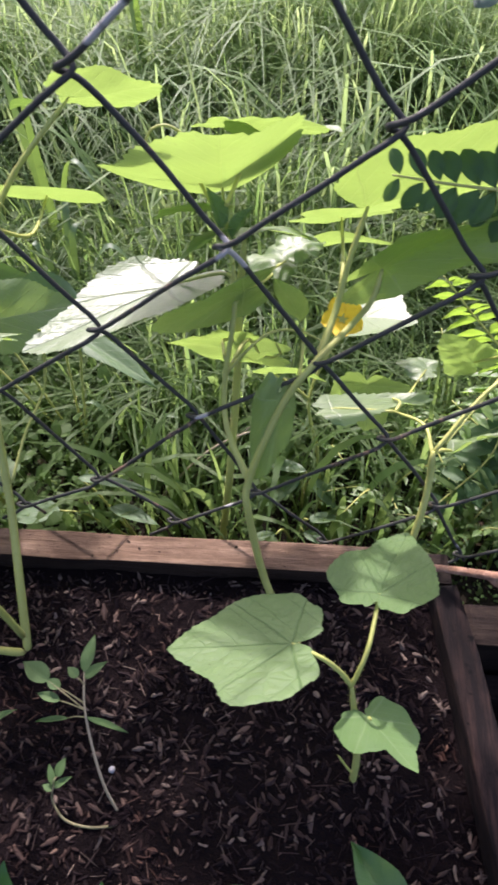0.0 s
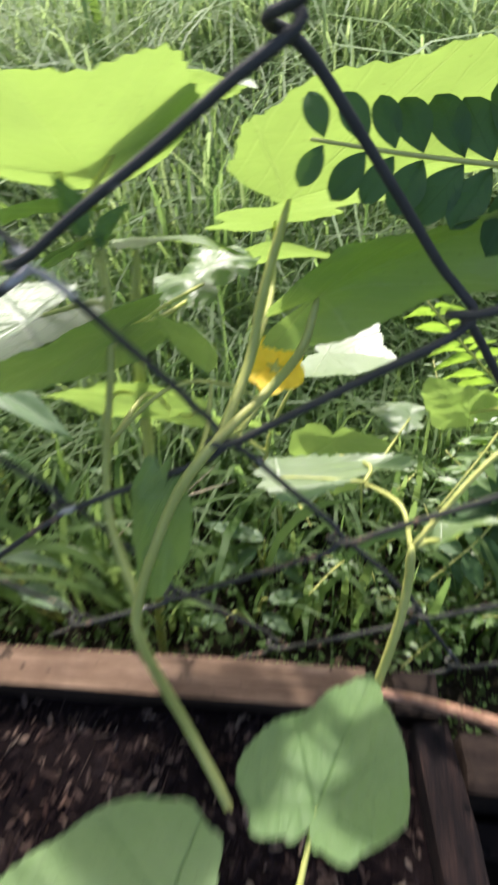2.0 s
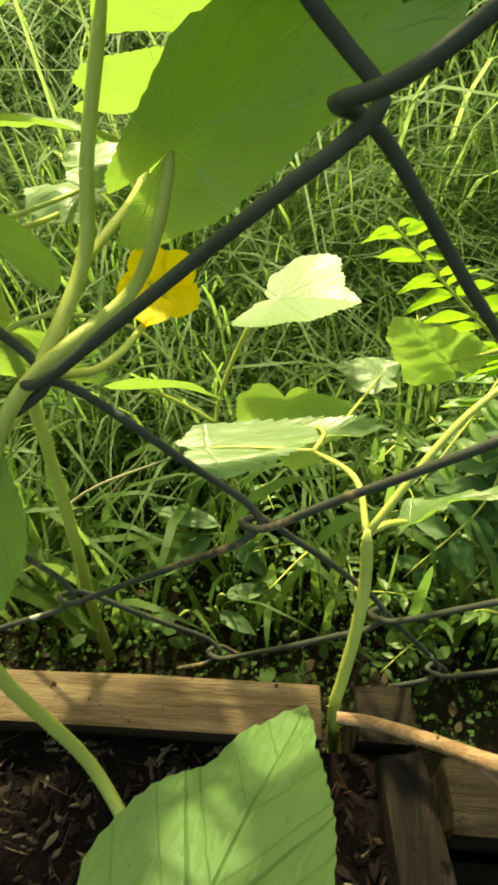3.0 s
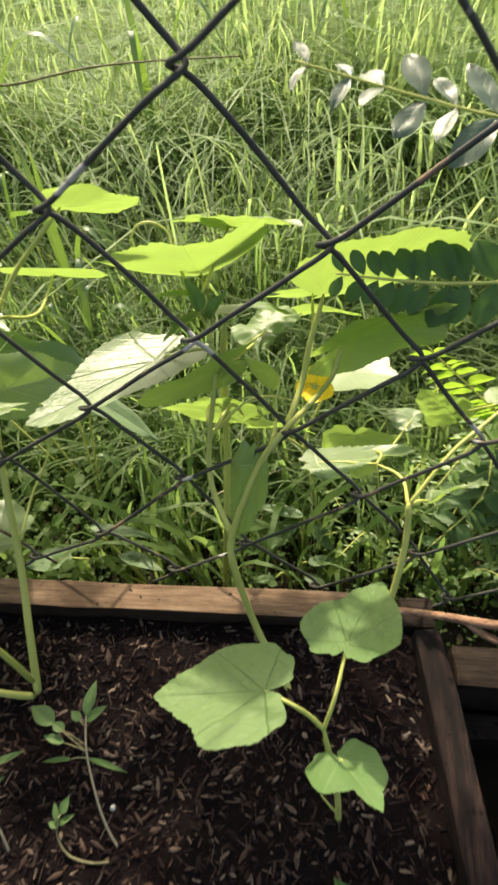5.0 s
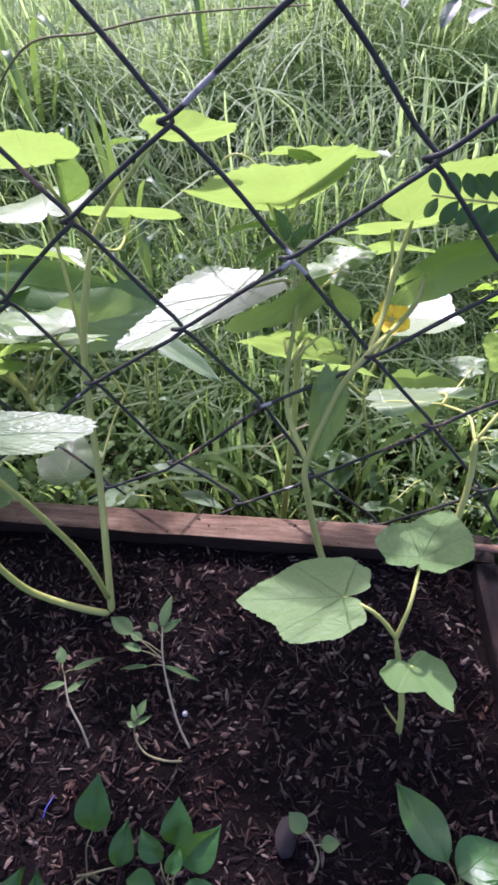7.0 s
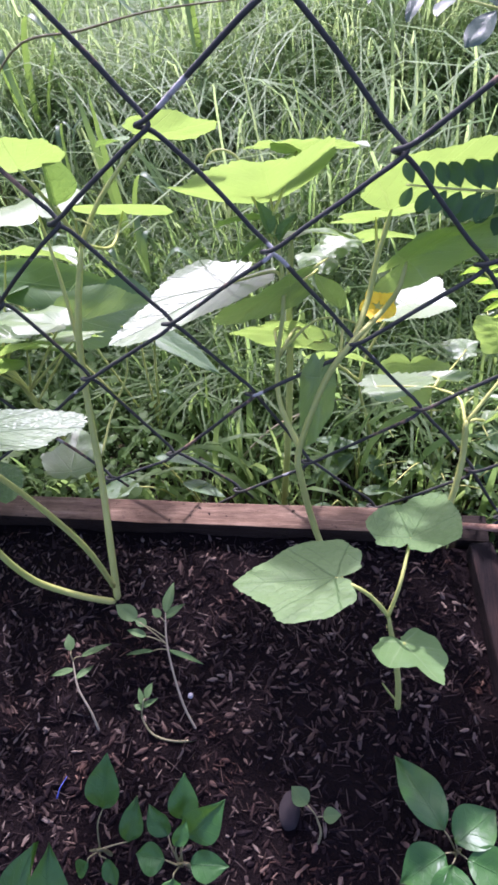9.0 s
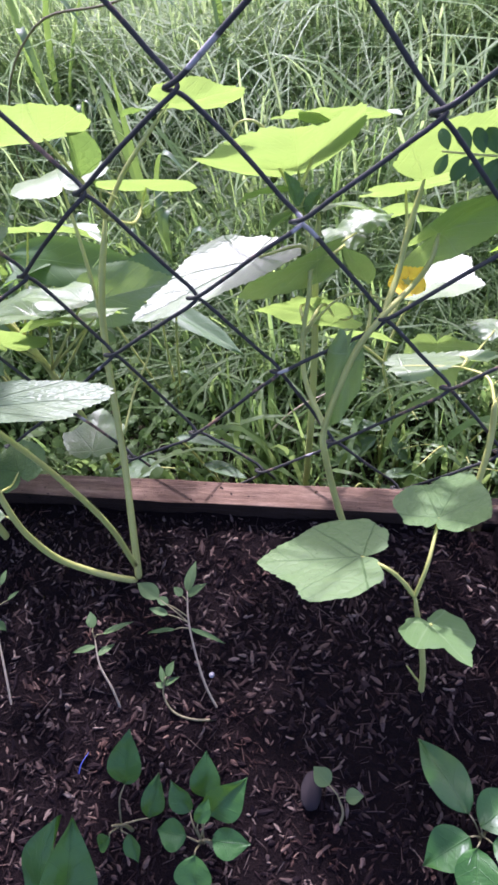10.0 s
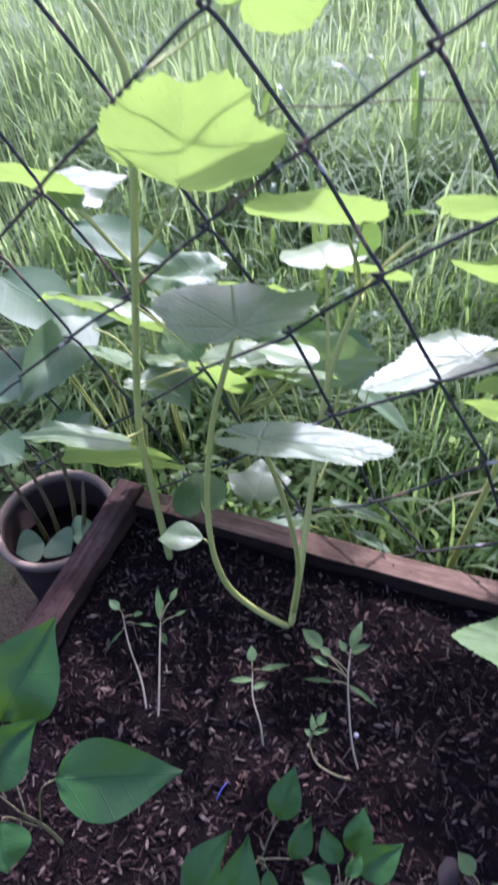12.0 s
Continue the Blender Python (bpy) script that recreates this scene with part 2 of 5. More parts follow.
def chip_material():
    n = Nodes("husk_chip")
    o = n.coords()
    rnd = n.math("FRACT", n.math("ADD", n.random(), n.island()))
    color = n.ramp(rnd, [(0.0, (0.005, 0.003, 0.0034)), (0.4, (0.011, 0.0066, 0.0062)), (0.62, (0.032, 0.02, 0.0155)), (0.84, (0.08, 0.056, 0.044)), (1.0, (0.2, 0.155, 0.12))])
    rusty = n.ramp(n.noise(o, 14.0, 3.0), [(0.5, (0, 0, 0)), (0.68, (0.6, 0.6, 0.6))])
    color = n.mix(rusty, color, (0.45, 0.22, 0.12), "OVERLAY")
    color = n.mix(n.math("MULTIPLY", n.noise(o, 300.0, 3.0), 0.7), color, (0.012, 0.008, 0.009))
    return n.surface(color, 0.7, n.bump(n.noise(o, 500.0, 2.0), 0.5, 0.0006), spec=0.06)


def ground_material():
    n = Nodes("weedy_ground")
    o = n.coords()
    a, b, c = n.noise(o, 1.3, 4.0), n.noise(o, 22.0, 5.0, 0.65), n.noise(o, 170.0, 4.0, 0.7)
    color = n.ramp(n.math("ADD", n.math("MULTIPLY", b, 0.6), n.math("MULTIPLY", c, 0.45)), [(0.35, (0.015, 0.02, 0.009)), (0.55, (0.035, 0.045, 0.017)), (0.75, (0.06, 0.065, 0.03))])
    color = n.mix(n.math("MULTIPLY", a, 0.7), color, (0.02, 0.03, 0.009))
    sep = n.add("ShaderNodeSeparateXYZ")
    n.link(o, sep.inputs[0])
    x, y = sep.outputs[0], n.math("MULTIPLY", sep.outputs[1], 1.6)
    reach = n.math("SQRT", n.math("ADD", n.math("MULTIPLY", x, x), n.math("MULTIPLY", y, y)))
    edge = n.math("ADD", reach, n.math("MULTIPLY", n.math("SUBTRACT", b, 0.5), 0.3))
    near_bed = n.ramp(edge, [(0.62, (1, 1, 1)), (0.85, (0, 0, 0))])      # darker brown ground round the bed
    color = n.mix(near_bed, color, (0.024, 0.019, 0.013))
    return n.surface(color, 0.9, n.bump(n.math("ADD", b, c), 0.9, 0.01), spec=0.1)


def grass_material(name, lighter, spec, glows):
    n = Nodes(name)
    rnd = n.island()
    o = n.coords()
    patch = n.noise(o, 2.2, 3.0)
    color = n.ramp(n.math("ADD", n.math("MULTIPLY", rnd, 0.55), n.math("MULTIPLY", patch, 0.55)), [(p, tuple(c * lighter for c in col)) for p, col in [(0.1, (0.045, 0.085, 0.025)), (0.5, (0.07, 0.115, 0.035)), (0.9, (0.1, 0.145, 0.05)), (1.0, (0.19, 0.19, 0.1))]])
    color = n.mix(n.math("MULTIPLY", n.noise(o, 160.0, 2.0), 0.35), color, (0.04, 0.085, 0.025))
    glow = n.mix(n.math("FRACT", n.math("MULTIPLY", rnd, 7.3)), *glows)
    return n.surface(color, 0.5, n.bump(n.noise(o, 400.0, 2.0), 0.2, 0.0006), spec=spec, thin_color=glow, amount=0.5)


def plain_material(name, a, b, rough, scale=14.0, bump=0.2, spec=0.4):
    n = Nodes(name)
    o = n.coords()
    stain, fine = n.noise(o, scale, 5.0, 0.6), n.noise(o, scale * 22, 3.0)
    color = n.mix(n.math("ADD", n.math("MULTIPLY", stain, 0.8), n.math("MULTIPLY", fine, 0.25), clamp=True), a, b)
    return n.surface(color, n.math("MULTIPLY_ADD", stain, 0.25, rough), n.bump(n.math("ADD", stain, fine), bump, 0.0015), spec=spec)


# far blades: a lighter copy of the grass, haze put into its colour
PETAL, WIRE, SOIL, CHIP, GROUND, GRASS, HAZY_GRASS = petal_material(), wire_material(), soil_material(), chip_material(), ground_material(), grass_material("grass_blade", 1.0, 0.15, ((0.17, 0.29, 0.07), (0.32, 0.45, 0.12))), grass_material("hazy_grass_blade", 1.9, 0.2, ((0.3, 0.42, 0.14), (0.46, 0.58, 0.22)))
BOARD = wood_material("weathered_red_wood", (0.06, 0.036, 0.022), (0.135, 0.086, 0.054), (0.24, 0.165, 0.11), side_shade=0.85)
BOARD_SIDE = wood_material("weathered_dark_wood", (0.03, 0.015, 0.011), (0.065, 0.036, 0.028), (0.15, 0.1, 0.08), (12, 1, 12))
BOARD_DARK = wood_material("splintered_dark_wood", (0.006, 0.004, 0.004), (0.01, 0.007, 0.0065), (0.05, 0.028, 0.021), (16, 1, 16))
OLD_WOOD = wood_material("old_brown_wood", (0.01, 0.007, 0.005), (0.02, 0.013, 0.01), (0.045, 0.032, 0.022))
TWIG = wood_material("dead_twig_wood", (0.16, 0.08, 0.05), (0.3, 0.17, 0.11), (0.5, 0.32, 0.22), (2, 12, 12))
POT_PALE = plain_material("pale_worn_clay", (0.1, 0.075, 0.05), (0.24, 0.185, 0.13), 0.65, spec=0.2)
POT_DARK = plain_material("dark_brown_clay", (0.018, 0.012, 0.01), (0.042, 0.028, 0.023), 0.75, spec=0.1)
STONE = plain_material("pebble_stone", (0.016, 0.013, 0.013), (0.035, 0.029, 0.028), 0.85, 40.0, spec=0.1)
LITTER = plain_material("dry_leaf_litter", (0.03, 0.022, 0.013), (0.13, 0.095, 0.06), 0.8, 90.0, spec=0.1)
BLUE_PLASTIC = plain_material("blue_plastic", (0.03, 0.04, 0.2), (0.06, 0.08, 0.32), 0.4)

# ---- helpers for meshes ----


def spline(points, steps=5):
    """A smooth line through the points."""
    p = [Vector(q) for q in points]
    if len(p) < 3:
        return [p[0].lerp(p[-1], i / steps) for i in range(steps + 1)]
    p = [p[0] * 2 - p[1]] + p + [p[-1] * 2 - p[-2]]
    line = []
    for a, b, c, d in zip(p, p[1:], p[2:], p[3:]):
        for i in range(steps):
            t = i / steps
            line.append(0.5 * (2 * b + (c - a) * t + (2 * a - 5 * b + 4 * c - d) * t * t + (3 * b - 3 * c + d - a) * t**3))
    return line + [p[-2]]


def tube(bm, line, radii, sides=8):
    """Sweeps a round section along the line; radii: one for each point, or the first and the last."""
    if len(radii) != len(line):
        a, b = radii[0], radii[-1]
        radii = [a + (b - a) * i / (len(line) - 1) for i in range(len(line))]
    rings, side = [], None
    for i, (p, r) in enumerate(zip(line, radii)):
        ahead = (line[min(i + 1, len(line) - 1)] - line[max(i - 1, 0)]).normalized()
        if side is None:
            side = ahead.orthogonal().normalized()
        side = (side - ahead * side.dot(ahead)).normalized()
        up = ahead.cross(side)
        rings.append([bm.verts.new(p + (side * math.cos(k * math.tau / sides) + up * math.sin(k * math.tau / sides)) * r) for k in range(sides)])
    for a, b in zip(rings, rings[1:]):
        for k in range(sides):
            bm.faces.new((a[k], a[(k + 1) % sides], b[(k + 1) % sides], b[k])).smooth = True
    bm.faces.new(reversed(rings[0])), bm.faces.new(rings[-1])
    return bm


def thing(name, base, label, category, group="", kind=""):
    ob = new(name)
    ob.location = base
    ob.empty_display_size = 0.02
    return tagged(ob, label, category, group, kind)


def place_of(ob):
    m = Vector((0, 0, 0))
    while ob:
        m += ob.location
        ob = ob.parent
    return m


def part(name, bm, material, parent=None, label=""):
    """One mesh object out of a bmesh in world places, under a thing or a part."""
    data = bpy.data.meshes.new(name)
    if parent is not None:
        bmesh.ops.translate(bm, verts=bm.verts, vec=-place_of(parent))
    bm.to_mesh(data)
    bm.free()
    data.materials.append(material)
    ob = new(name, data)
    ob.parent = parent
    if label:
        ob["label"] = label
    return ob


def box(bm, low, high, bevel=0.002, jitter=0.0, cuts=0):
    """A bevelled box between two corners, its edges a little uneven."""
    made = bmesh.ops.create_cube(bm, size=1.0)
    low, high = Vector(low), Vector(high)
    for v in made["verts"]:
        v.co = Vector([low[i] + (v.co[i] + 0.5) * (high[i] - low[i]) for i in range(3)])
    edges = list({e for v in made["verts"] for e in v.link_edges})
    if cuts:
        bmesh.ops.subdivide_edges(bm, edges=edges, cuts=cuts, use_grid_fill=True)
    sharp = [e for e in bm.edges if len(e.link_faces) == 2 and e.calc_face_angle(0) > 0.5]
    bmesh.ops.bevel(bm, geom=sharp, offset=bevel, segments=2, affect="EDGES", profile=0.6)
    for v in bm.verts:
        v.co += Vector((noise.noise(v.co * 40), noise.noise(v.co * 40 + Vector((7, 0, 0))), noise.noise(v.co * 40 + Vector((0, 9, 0))))) * jitter
    return bm


OUTLINES = {
    "cucumber": [(0, 1.0), (10, 0.9), (28, 0.83), (46, 0.86), (64, 0.8), (84, 0.76), (104, 0.68), (126, 0.5), (148, 0.34), (166, 0.2), (180, 0.06)],
    "heart": [(0, 1.0), (12, 0.86), (30, 0.78), (55, 0.74), (80, 0.7), (105, 0.62), (130, 0.52), (155, 0.38), (170, 0.22), (180, 0.1)],
    "angled": [(0, 1.0), (10, 0.89), (26, 0.745), (45, 0.715), (60, 0.79), (68, 0.68), (95, 0.42), (117, 0.25), (150, 0.14), (180, 0.04)],
}


LOBES = (0, 18, 40, 62, 85, 110, 140, 180)      # where on the rim the radii of a leaf's own outline are given


def palmate(angle, kind):
    if not isinstance(kind, str):
        for a, b, ra, rb in zip(LOBES, LOBES[1:], kind, kind[1:]):
            if angle <= b:
                t = (angle - a) / (b - a)
                return ra + (rb - ra) * (t if a == 0 else t * t * (3 - 2 * t))
    rows = OUTLINES[kind]
    for (a, ra), (b, rb) in zip(rows, rows[1:]):
        if a <= angle <= b:
            t = (angle - a) / (b - a)
            t = t if kind in ("angled", "square") else t * t * (3 - 2 * t)
            return ra + (rb - ra) * t
    return rows[-1][1]


def leaf_axes(base, tip, normal):
    base, tip = Vector(base), Vector(tip)
    along = (tip - base).normalized()
    up = Vector(normal)
    up = (up - along * up.dot(along)).normalized()
    return base, (tip - base).length, along, up.cross(along), up


def broad_leaf(base, tip, normal, width=0.0, kind="cucumber", cup=0.1, fold=0.1, droop=0.12, ruffle=0.05, seed=0, teeth=0.022, sides=(1, 1), lobes=None, breadth=1.0):
    """A lobed leaf on its stalk's end, with toothed rim, sunken midrib and a wavy blade. UV: the flat leaf.
    lobes: the rim's radii on either side, over the midrib's length, with breadth across it; or a kind and a width."""
    base, length, along, across, up = leaf_axes(base, tip, normal)
    rnd = random.Random(seed)
    bm = bmesh.new()
    uvs = bm.loops.layers.uv.new("flat")
    sectors, rings = 120, 7
    halves = lobes or (kind if isinstance(kind, tuple) else (kind, kind))
    reach = max(palmate(a, half) * math.sin(radians(a)) for a in range(0, 181, 3) for half in halves)
    wide = [breadth * length] * 2 if lobes else [width * side / (2 * reach) for side in sides]
    off = Vector((rnd.random() * 50, rnd.random() * 50, rnd.random() * 50))
    folds = fold if isinstance(fold, tuple) else (fold, fold)
    flat = {}

    def vert(x, y, r):
        lift = -cup * r * r + (folds[0] if y > 0 else folds[1]) * abs(y) - droop * max(x, 0) ** 2
        w = noise.noise(Vector((x * 1.7, y * 1.7, 0)) + off) * ruffle * 1.6 * (0.3 + r)
        w += noise.noise(Vector((x * 4.5, y * 4.5, 3)) + off) * ruffle * (0.15 + r * r)
        v = bm.verts.new(base + along * (x * length) + across * (y * (wide[0] if y > 0 else wide[1])) + up * ((lift + w) * length))
        flat[v] = (x, y)
        return v

    centre = vert(0, 0, 0)
    hoops = []
    for ring in range(1, rings + 1):
        f = (ring / rings) ** 0.9
        hoop = []
        for k in range(sectors):
            a = k * 360 / sectors
            s = a if a <= 180 else 360 - a
            r = palmate(s, halves[0] if a <= 180 else halves[1])
            r *= 1 + 0.05 * noise.noise(Vector((math.cos(radians(a)) * 2, math.sin(radians(a)) * 2, 0)) + off)
            if ring == rings and 4 < s < 172:
                r *= 1 + teeth * (1 if k % 2 else -0.6) * rnd.uniform(0.5, 1.2)
            hoop.append(vert(math.cos(radians(a)) * r * f, math.sin(radians(a)) * r * f, r * f))
        hoops.append(hoop)
    for k in range(sectors):
        bm.faces.new((centre, hoops[0][k], hoops[0][(k + 1) % sectors]))
    for a, b in zip(hoops, hoops[1:]):
        for k in range(sectors):
            bm.faces.new((a[k], b[k], b[(k + 1) % sectors], a[(k + 1) % sectors]))
    for f in bm.faces:
        f.smooth = True
        for loop in f.loops:
            loop[uvs].uv = flat[loop.vert]
    return bm


def long_leaf(base, tip, normal, width, fold=0.25, droop=0.15, ruffle=0.04, seed=0, belly=0.42, point=1.0, rows=14, teeth=0.0):
    """An oval leaf that tapers to a point: chili, seedling, leaflet or broad grass."""
    base, length, along, across, up = leaf_axes(base, tip, normal)
    rnd = random.Random(seed)
    off = Vector((rnd.random() * 50, rnd.random() * 50, 0))
    bm = bmesh.new()
    uvs = bm.loops.layers.uv.new("flat")
    flat, lines = {}, []
    for i in range(rows + 1):
        x = i / rows
        half = math.sin(math.pi * x ** (math.log(0.5) / math.log(belly))) ** (0.75 if x < belly else point)
        half = max(half, 0.02) * (1 + teeth * (1 if i % 2 else -1))
        line = []
        for y in (-1, -0.6, -0.25, 0, 0.25, 0.6, 1):
            lift = fold * abs(y) * half * width / 2 + (-droop * x * x + ruffle * noise.noise(Vector((x * 3, y * 1.5, 0)) + off)) * length
            v = bm.verts.new(base + along * (x * length) + across * (y * half * width / 2) + up * lift)
            flat[v] = (x, y * half * 0.35)
            line.append(v)
        lines.append(line)
    for a, b in zip(lines, lines[1:]):
        for k in range(6):
            f = bm.faces.new((a[k], a[k + 1], b[k + 1], b[k]))
            f.smooth = True
            for loop in f.loops:
                loop[uvs].uv = flat[loop.vert]
    return bm


def bristle(bm, line, radii):
    """Short fine hairs that stand off a stem."""
    rnd = random.Random(len(line))
    for (a, b), r in zip(zip(line, line[1:]), radii):
        ahead = (b - a).normalized()
        for k in range(int((b - a).length * 1500)):
            p = a.lerp(b, rnd.random())
            out = ahead.cross(Vector((rnd.gauss(0, 1), rnd.gauss(0, 1), rnd.gauss(0, 1)))).normalized()
            across = ahead.cross(out) * 0.00011
            p += out * r * 0.92
            tip = p + out * rnd.uniform(0.0009, 0.0019) + ahead * rnd.uniform(-0.0005, 0.0005)
            bm.faces.new((bm.verts.new(p - across), bm.verts.new(p + across), bm.verts.new(tip)))


def add_stem(parent, points, r0, r1, material=None, name="stem", label="", sides=9):
    line = spline(points, 6)
    n = len(line)
    slim = 0.82 if name == "petiole" else 1.0
    radii = [(r0 + (r1 - r0) * i / (n - 1)) * slim * (1 + 0.07 * noise.noise(p * 90)) for i, p in enumerate(line)]
    radii[-1] *= 0.45
    radii[-2] *= 0.8
    bm = tube(bmesh.new(), line, radii, sides)
    if material is None and r0 > 0.0013:
        bristle(bm, line, radii)
    return part(name, bm, material or STEM, parent, label)


def add_leaf(parent, base, tip, normal, width=0.0, material=None, seed=0, name="leaf", label="", **shape):
    return part(name, broad_leaf(base, tip, normal, width, seed=seed, **shape), material or CUCUMBER, parent, label)


def add_oval(parent, base, tip, normal, width, material, seed=0, name="leaf", label="", **shape):
    return part(name, long_leaf(base, tip, normal, width, seed=seed, **shape), material, parent, label)


# ---- ground, bed and fence ----
GROUND_Z = -0.18
bm = bmesh.new()
edges = [-60, -25, -10, -5, -2.5, -1.5, -1, -0.6, -0.3, 0, 0.3, 0.6, 1, 1.5, 2.5, 5, 10, 25, 60]
grid = [[bm.verts.new((x, y, GROUND_Z + 0.012 * noise.noise(Vector((x * 3, y * 3, 0))))) for x in edges] for y in edges]
for ra, rb in zip(grid, grid[1:]):
    for a, b, c, d in zip(ra, ra[1:], rb[1:], rb):
        bm.faces.new((a, b, c, d)).smooth = True
tagged(part("ground", bm, GROUND), "weedy ground under the tall grass", "ground", kind="structure")

bed = thing("raised_bed", (-0.13, 0.0, GROUND_Z), "low raised garden bed of weathered reddish boards", "raised bed")
TOP = 0.02
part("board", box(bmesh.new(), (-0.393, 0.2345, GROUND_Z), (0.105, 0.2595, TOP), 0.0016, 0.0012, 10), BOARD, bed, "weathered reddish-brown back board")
part("board", box(bmesh.new(), (-0.427, -0.36, GROUND_Z), (-0.396, 0.262, TOP + 0.003), 0.002, 0.0016, 10), BOARD_SIDE, bed, "grey-brown cracked side board")
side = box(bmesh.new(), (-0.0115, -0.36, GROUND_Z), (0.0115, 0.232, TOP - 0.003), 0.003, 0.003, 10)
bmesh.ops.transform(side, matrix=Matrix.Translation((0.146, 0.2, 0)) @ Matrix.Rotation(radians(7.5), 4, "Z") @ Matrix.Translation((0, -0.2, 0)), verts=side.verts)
part("board", side, BOARD_DARK, bed, "dark side board with pale splinters")
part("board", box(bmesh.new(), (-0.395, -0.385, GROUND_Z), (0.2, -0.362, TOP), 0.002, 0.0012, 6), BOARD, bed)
part("post", box(bmesh.new(), (0.122, 0.238, GROUND_Z), (0.15, 0.264, 0.004), 0.003, 0.002, 4), OLD_WOOD, bed, "dark corner post")

# soil: a lumpy sheet that fills the bed
bm = bmesh.new()
nx, ny = 90, 100


def soil_height(x, y):
    p = Vector((x, y, 0))
    h = 0.006 * noise.noise(p * 12) + 0.004 * noise.noise(p * 34) + 0.0022 * noise.noise(p * 90)
    return h - 0.02 * max(0.0, (x - 0.02) / 0.13) ** 2 * 0.4


rows = []
for j in range(ny + 1):
    y = -0.36 + 0.594 * j / ny
    right = 0.136 + (0.2 - y) * 0.131
    rows.append([bm.verts.new((-0.397 + (right + 0.397) * i / nx, y, soil_height(-0.397 + (right + 0.397) * i / nx, y))) for i in range(nx + 1)])
for ra, rb in zip(rows, rows[1:]):
    for a, b, c, d in zip(ra, ra[1:], rb[1:], rb):
        bm.faces.new((a, b, c, d)).smooth = True
soil = tagged(part("soil", bm, SOIL), "dark crumbly soil strewn with brown husk chips", "soil", kind="structure")

# chain-link fence: upright zigzag wires, each hooked into the next
fence = thing("chain_link_fence", (0, 0.288, GROUND_Z), "sagging black-coated chain-link wire fence behind the bed", "fence")
# where single joints are pulled out of the even mesh: sideways and up
PULLED = {(-2, -2): (0, 0.004), (1, -1): (0.002, -0.005), (-1, -1): (-0.002, -0.001), (-2, 0): (0.001, 0.002), (0, 0): (0.001, -0.004), (-1, 1): (0, -0.002), (1, 1): (0, -0.004), (0, 2): (0, 0.004), (2, 2): (0.001, 0.005), (3, 1): (-0.003, 0.007), (-2, 2): (-0.003, 0.005), (-1, 3): (-0.007, -0.019), (1, 3): (-0.01, -0.009), (3, 3): (0.006, 0.002), (2, 4): (0.004, -0.002), (0, 4): (0.001, 0.006), (-2, 4): (0, 0.006), (-3, -1): (0.001, 0.005), (-4, 0): (0.002, 0.004), (-6, 0): (-0.006, -0.003), (-4, 2): (0.007, 0.011), (-5, 1): (-0.004, -0.008), (-3, 1): (0.01, 0.003)}


DEEP = 0.0058      # half the depth of the weave


def fence_node(i, j):
    a, b = max(-7, min(5, i)), max(-4, min(5, j))
    x = -0.019 + 0.0626 * i - 0.01315 * j + 0.00057 * a * b - 0.00009 * a * a - 0.00108 * b * b
    z = 0.3129 - 0.0101 * i - 0.0728 * j + 0.0002 * a * b - 0.00158 * b * b
    dx, dz = PULLED.get((i, j), (0, 0))
    return Vector((x + dx, 0.285 - 0.055 * (z + dz), z + dz))


for k in range(-16, 12):
    line = []
    for j in range(-7, 6):
        column = k if (k + j) % 2 == 0 else k + 1
        node = fence_node(column, j)
        if node.z < -0.06 or node.z > 0.82:
            continue
        turn = 1 if column == k + 1 else -1
        up_leg = (fence_node(column - turn, j - 1) - node).normalized()
        down_leg = (fence_node(column - turn, j + 1) - node).normalized()
        # legs that fall to the right lie behind, those that fall to the left in front; the bends hook into each other
        up_side, down_side = Vector((0, DEEP * turn, 0)), Vector((0, -DEEP * turn, 0))
        line += [node + up_leg * 0.03 + up_side, node + up_leg * 0.013 + up_side, node + up_leg * 0.005 + Vector((0.0012 * turn, 0, 0)) + up_side * 0.8, node + Vector((0.0034 * turn, 0, -0.0012)),
                 node + down_leg * 0.005 + Vector((0.0012 * turn, 0, -0.002)) + down_side * 0.8, node + down_leg * 0.013 + Vector((0, 0, -0.0018)) + down_side, node + down_leg * 0.03 + Vector((0, 0, -0.001)) + down_side]
    if len(line) < 10:
        continue
    smooth = [p + Vector((0.0008 * noise.noise(p * 30), 0.0015 * noise.noise(p * 14), 0.001 * noise.noise(p * 22))) for p in spline(line, 3)]
    part("wire", tube(bmesh.new(), smooth, [0.00142, 0.00142], 8), WIRE, fence)

# ---- plants in the bed ----
SUNNY = (0, 0.82, 0.57)

# tall vine at the corner
vine = thing("cucumber_plant", (-0.333, 0.193, 0), "tall hairy cucumber vine climbing the wire by the bed's corner", "plant", "cucumber plants")
add_stem(vine, [(-0.333, 0.193, -0.01), (-0.339, 0.21, 0.106), (-0.343, 0.225, 0.184), (-0.318, 0.248, 0.345), (-0.311, 0.272, 0.436), (-0.323, 0.28, 0.475), (-0.345, 0.284, 0.5), (-0.385, 0.29, 0.54)], 0.0038, 0.002)
add_stem(vine, [(-0.318, 0.24, 0.335), (-0.294, 0.242, 0.36), (-0.274, 0.251, 0.393)], 0.0022, 0.0016, name="petiole")
add_leaf(vine, (-0.274, 0.251, 0.393), (-0.215, 0.164, 0.481), (-0.043, 0.697, 0.715), material=CUCUMBER, seed=1, lobes=((1, 0.97, 0.83, 0.91, 0.8, 0.52, 0.18, 0.03), (1, 0.93, 0.84, 0.76, 0.68, 0.41, 0.13, 0.07)), breadth=0.517, fold=(0.138, 0.124), droop=-0.034, cup=-0.016, ruffle=0.04, label="sunlit yellow-green leaf glowing against the light")
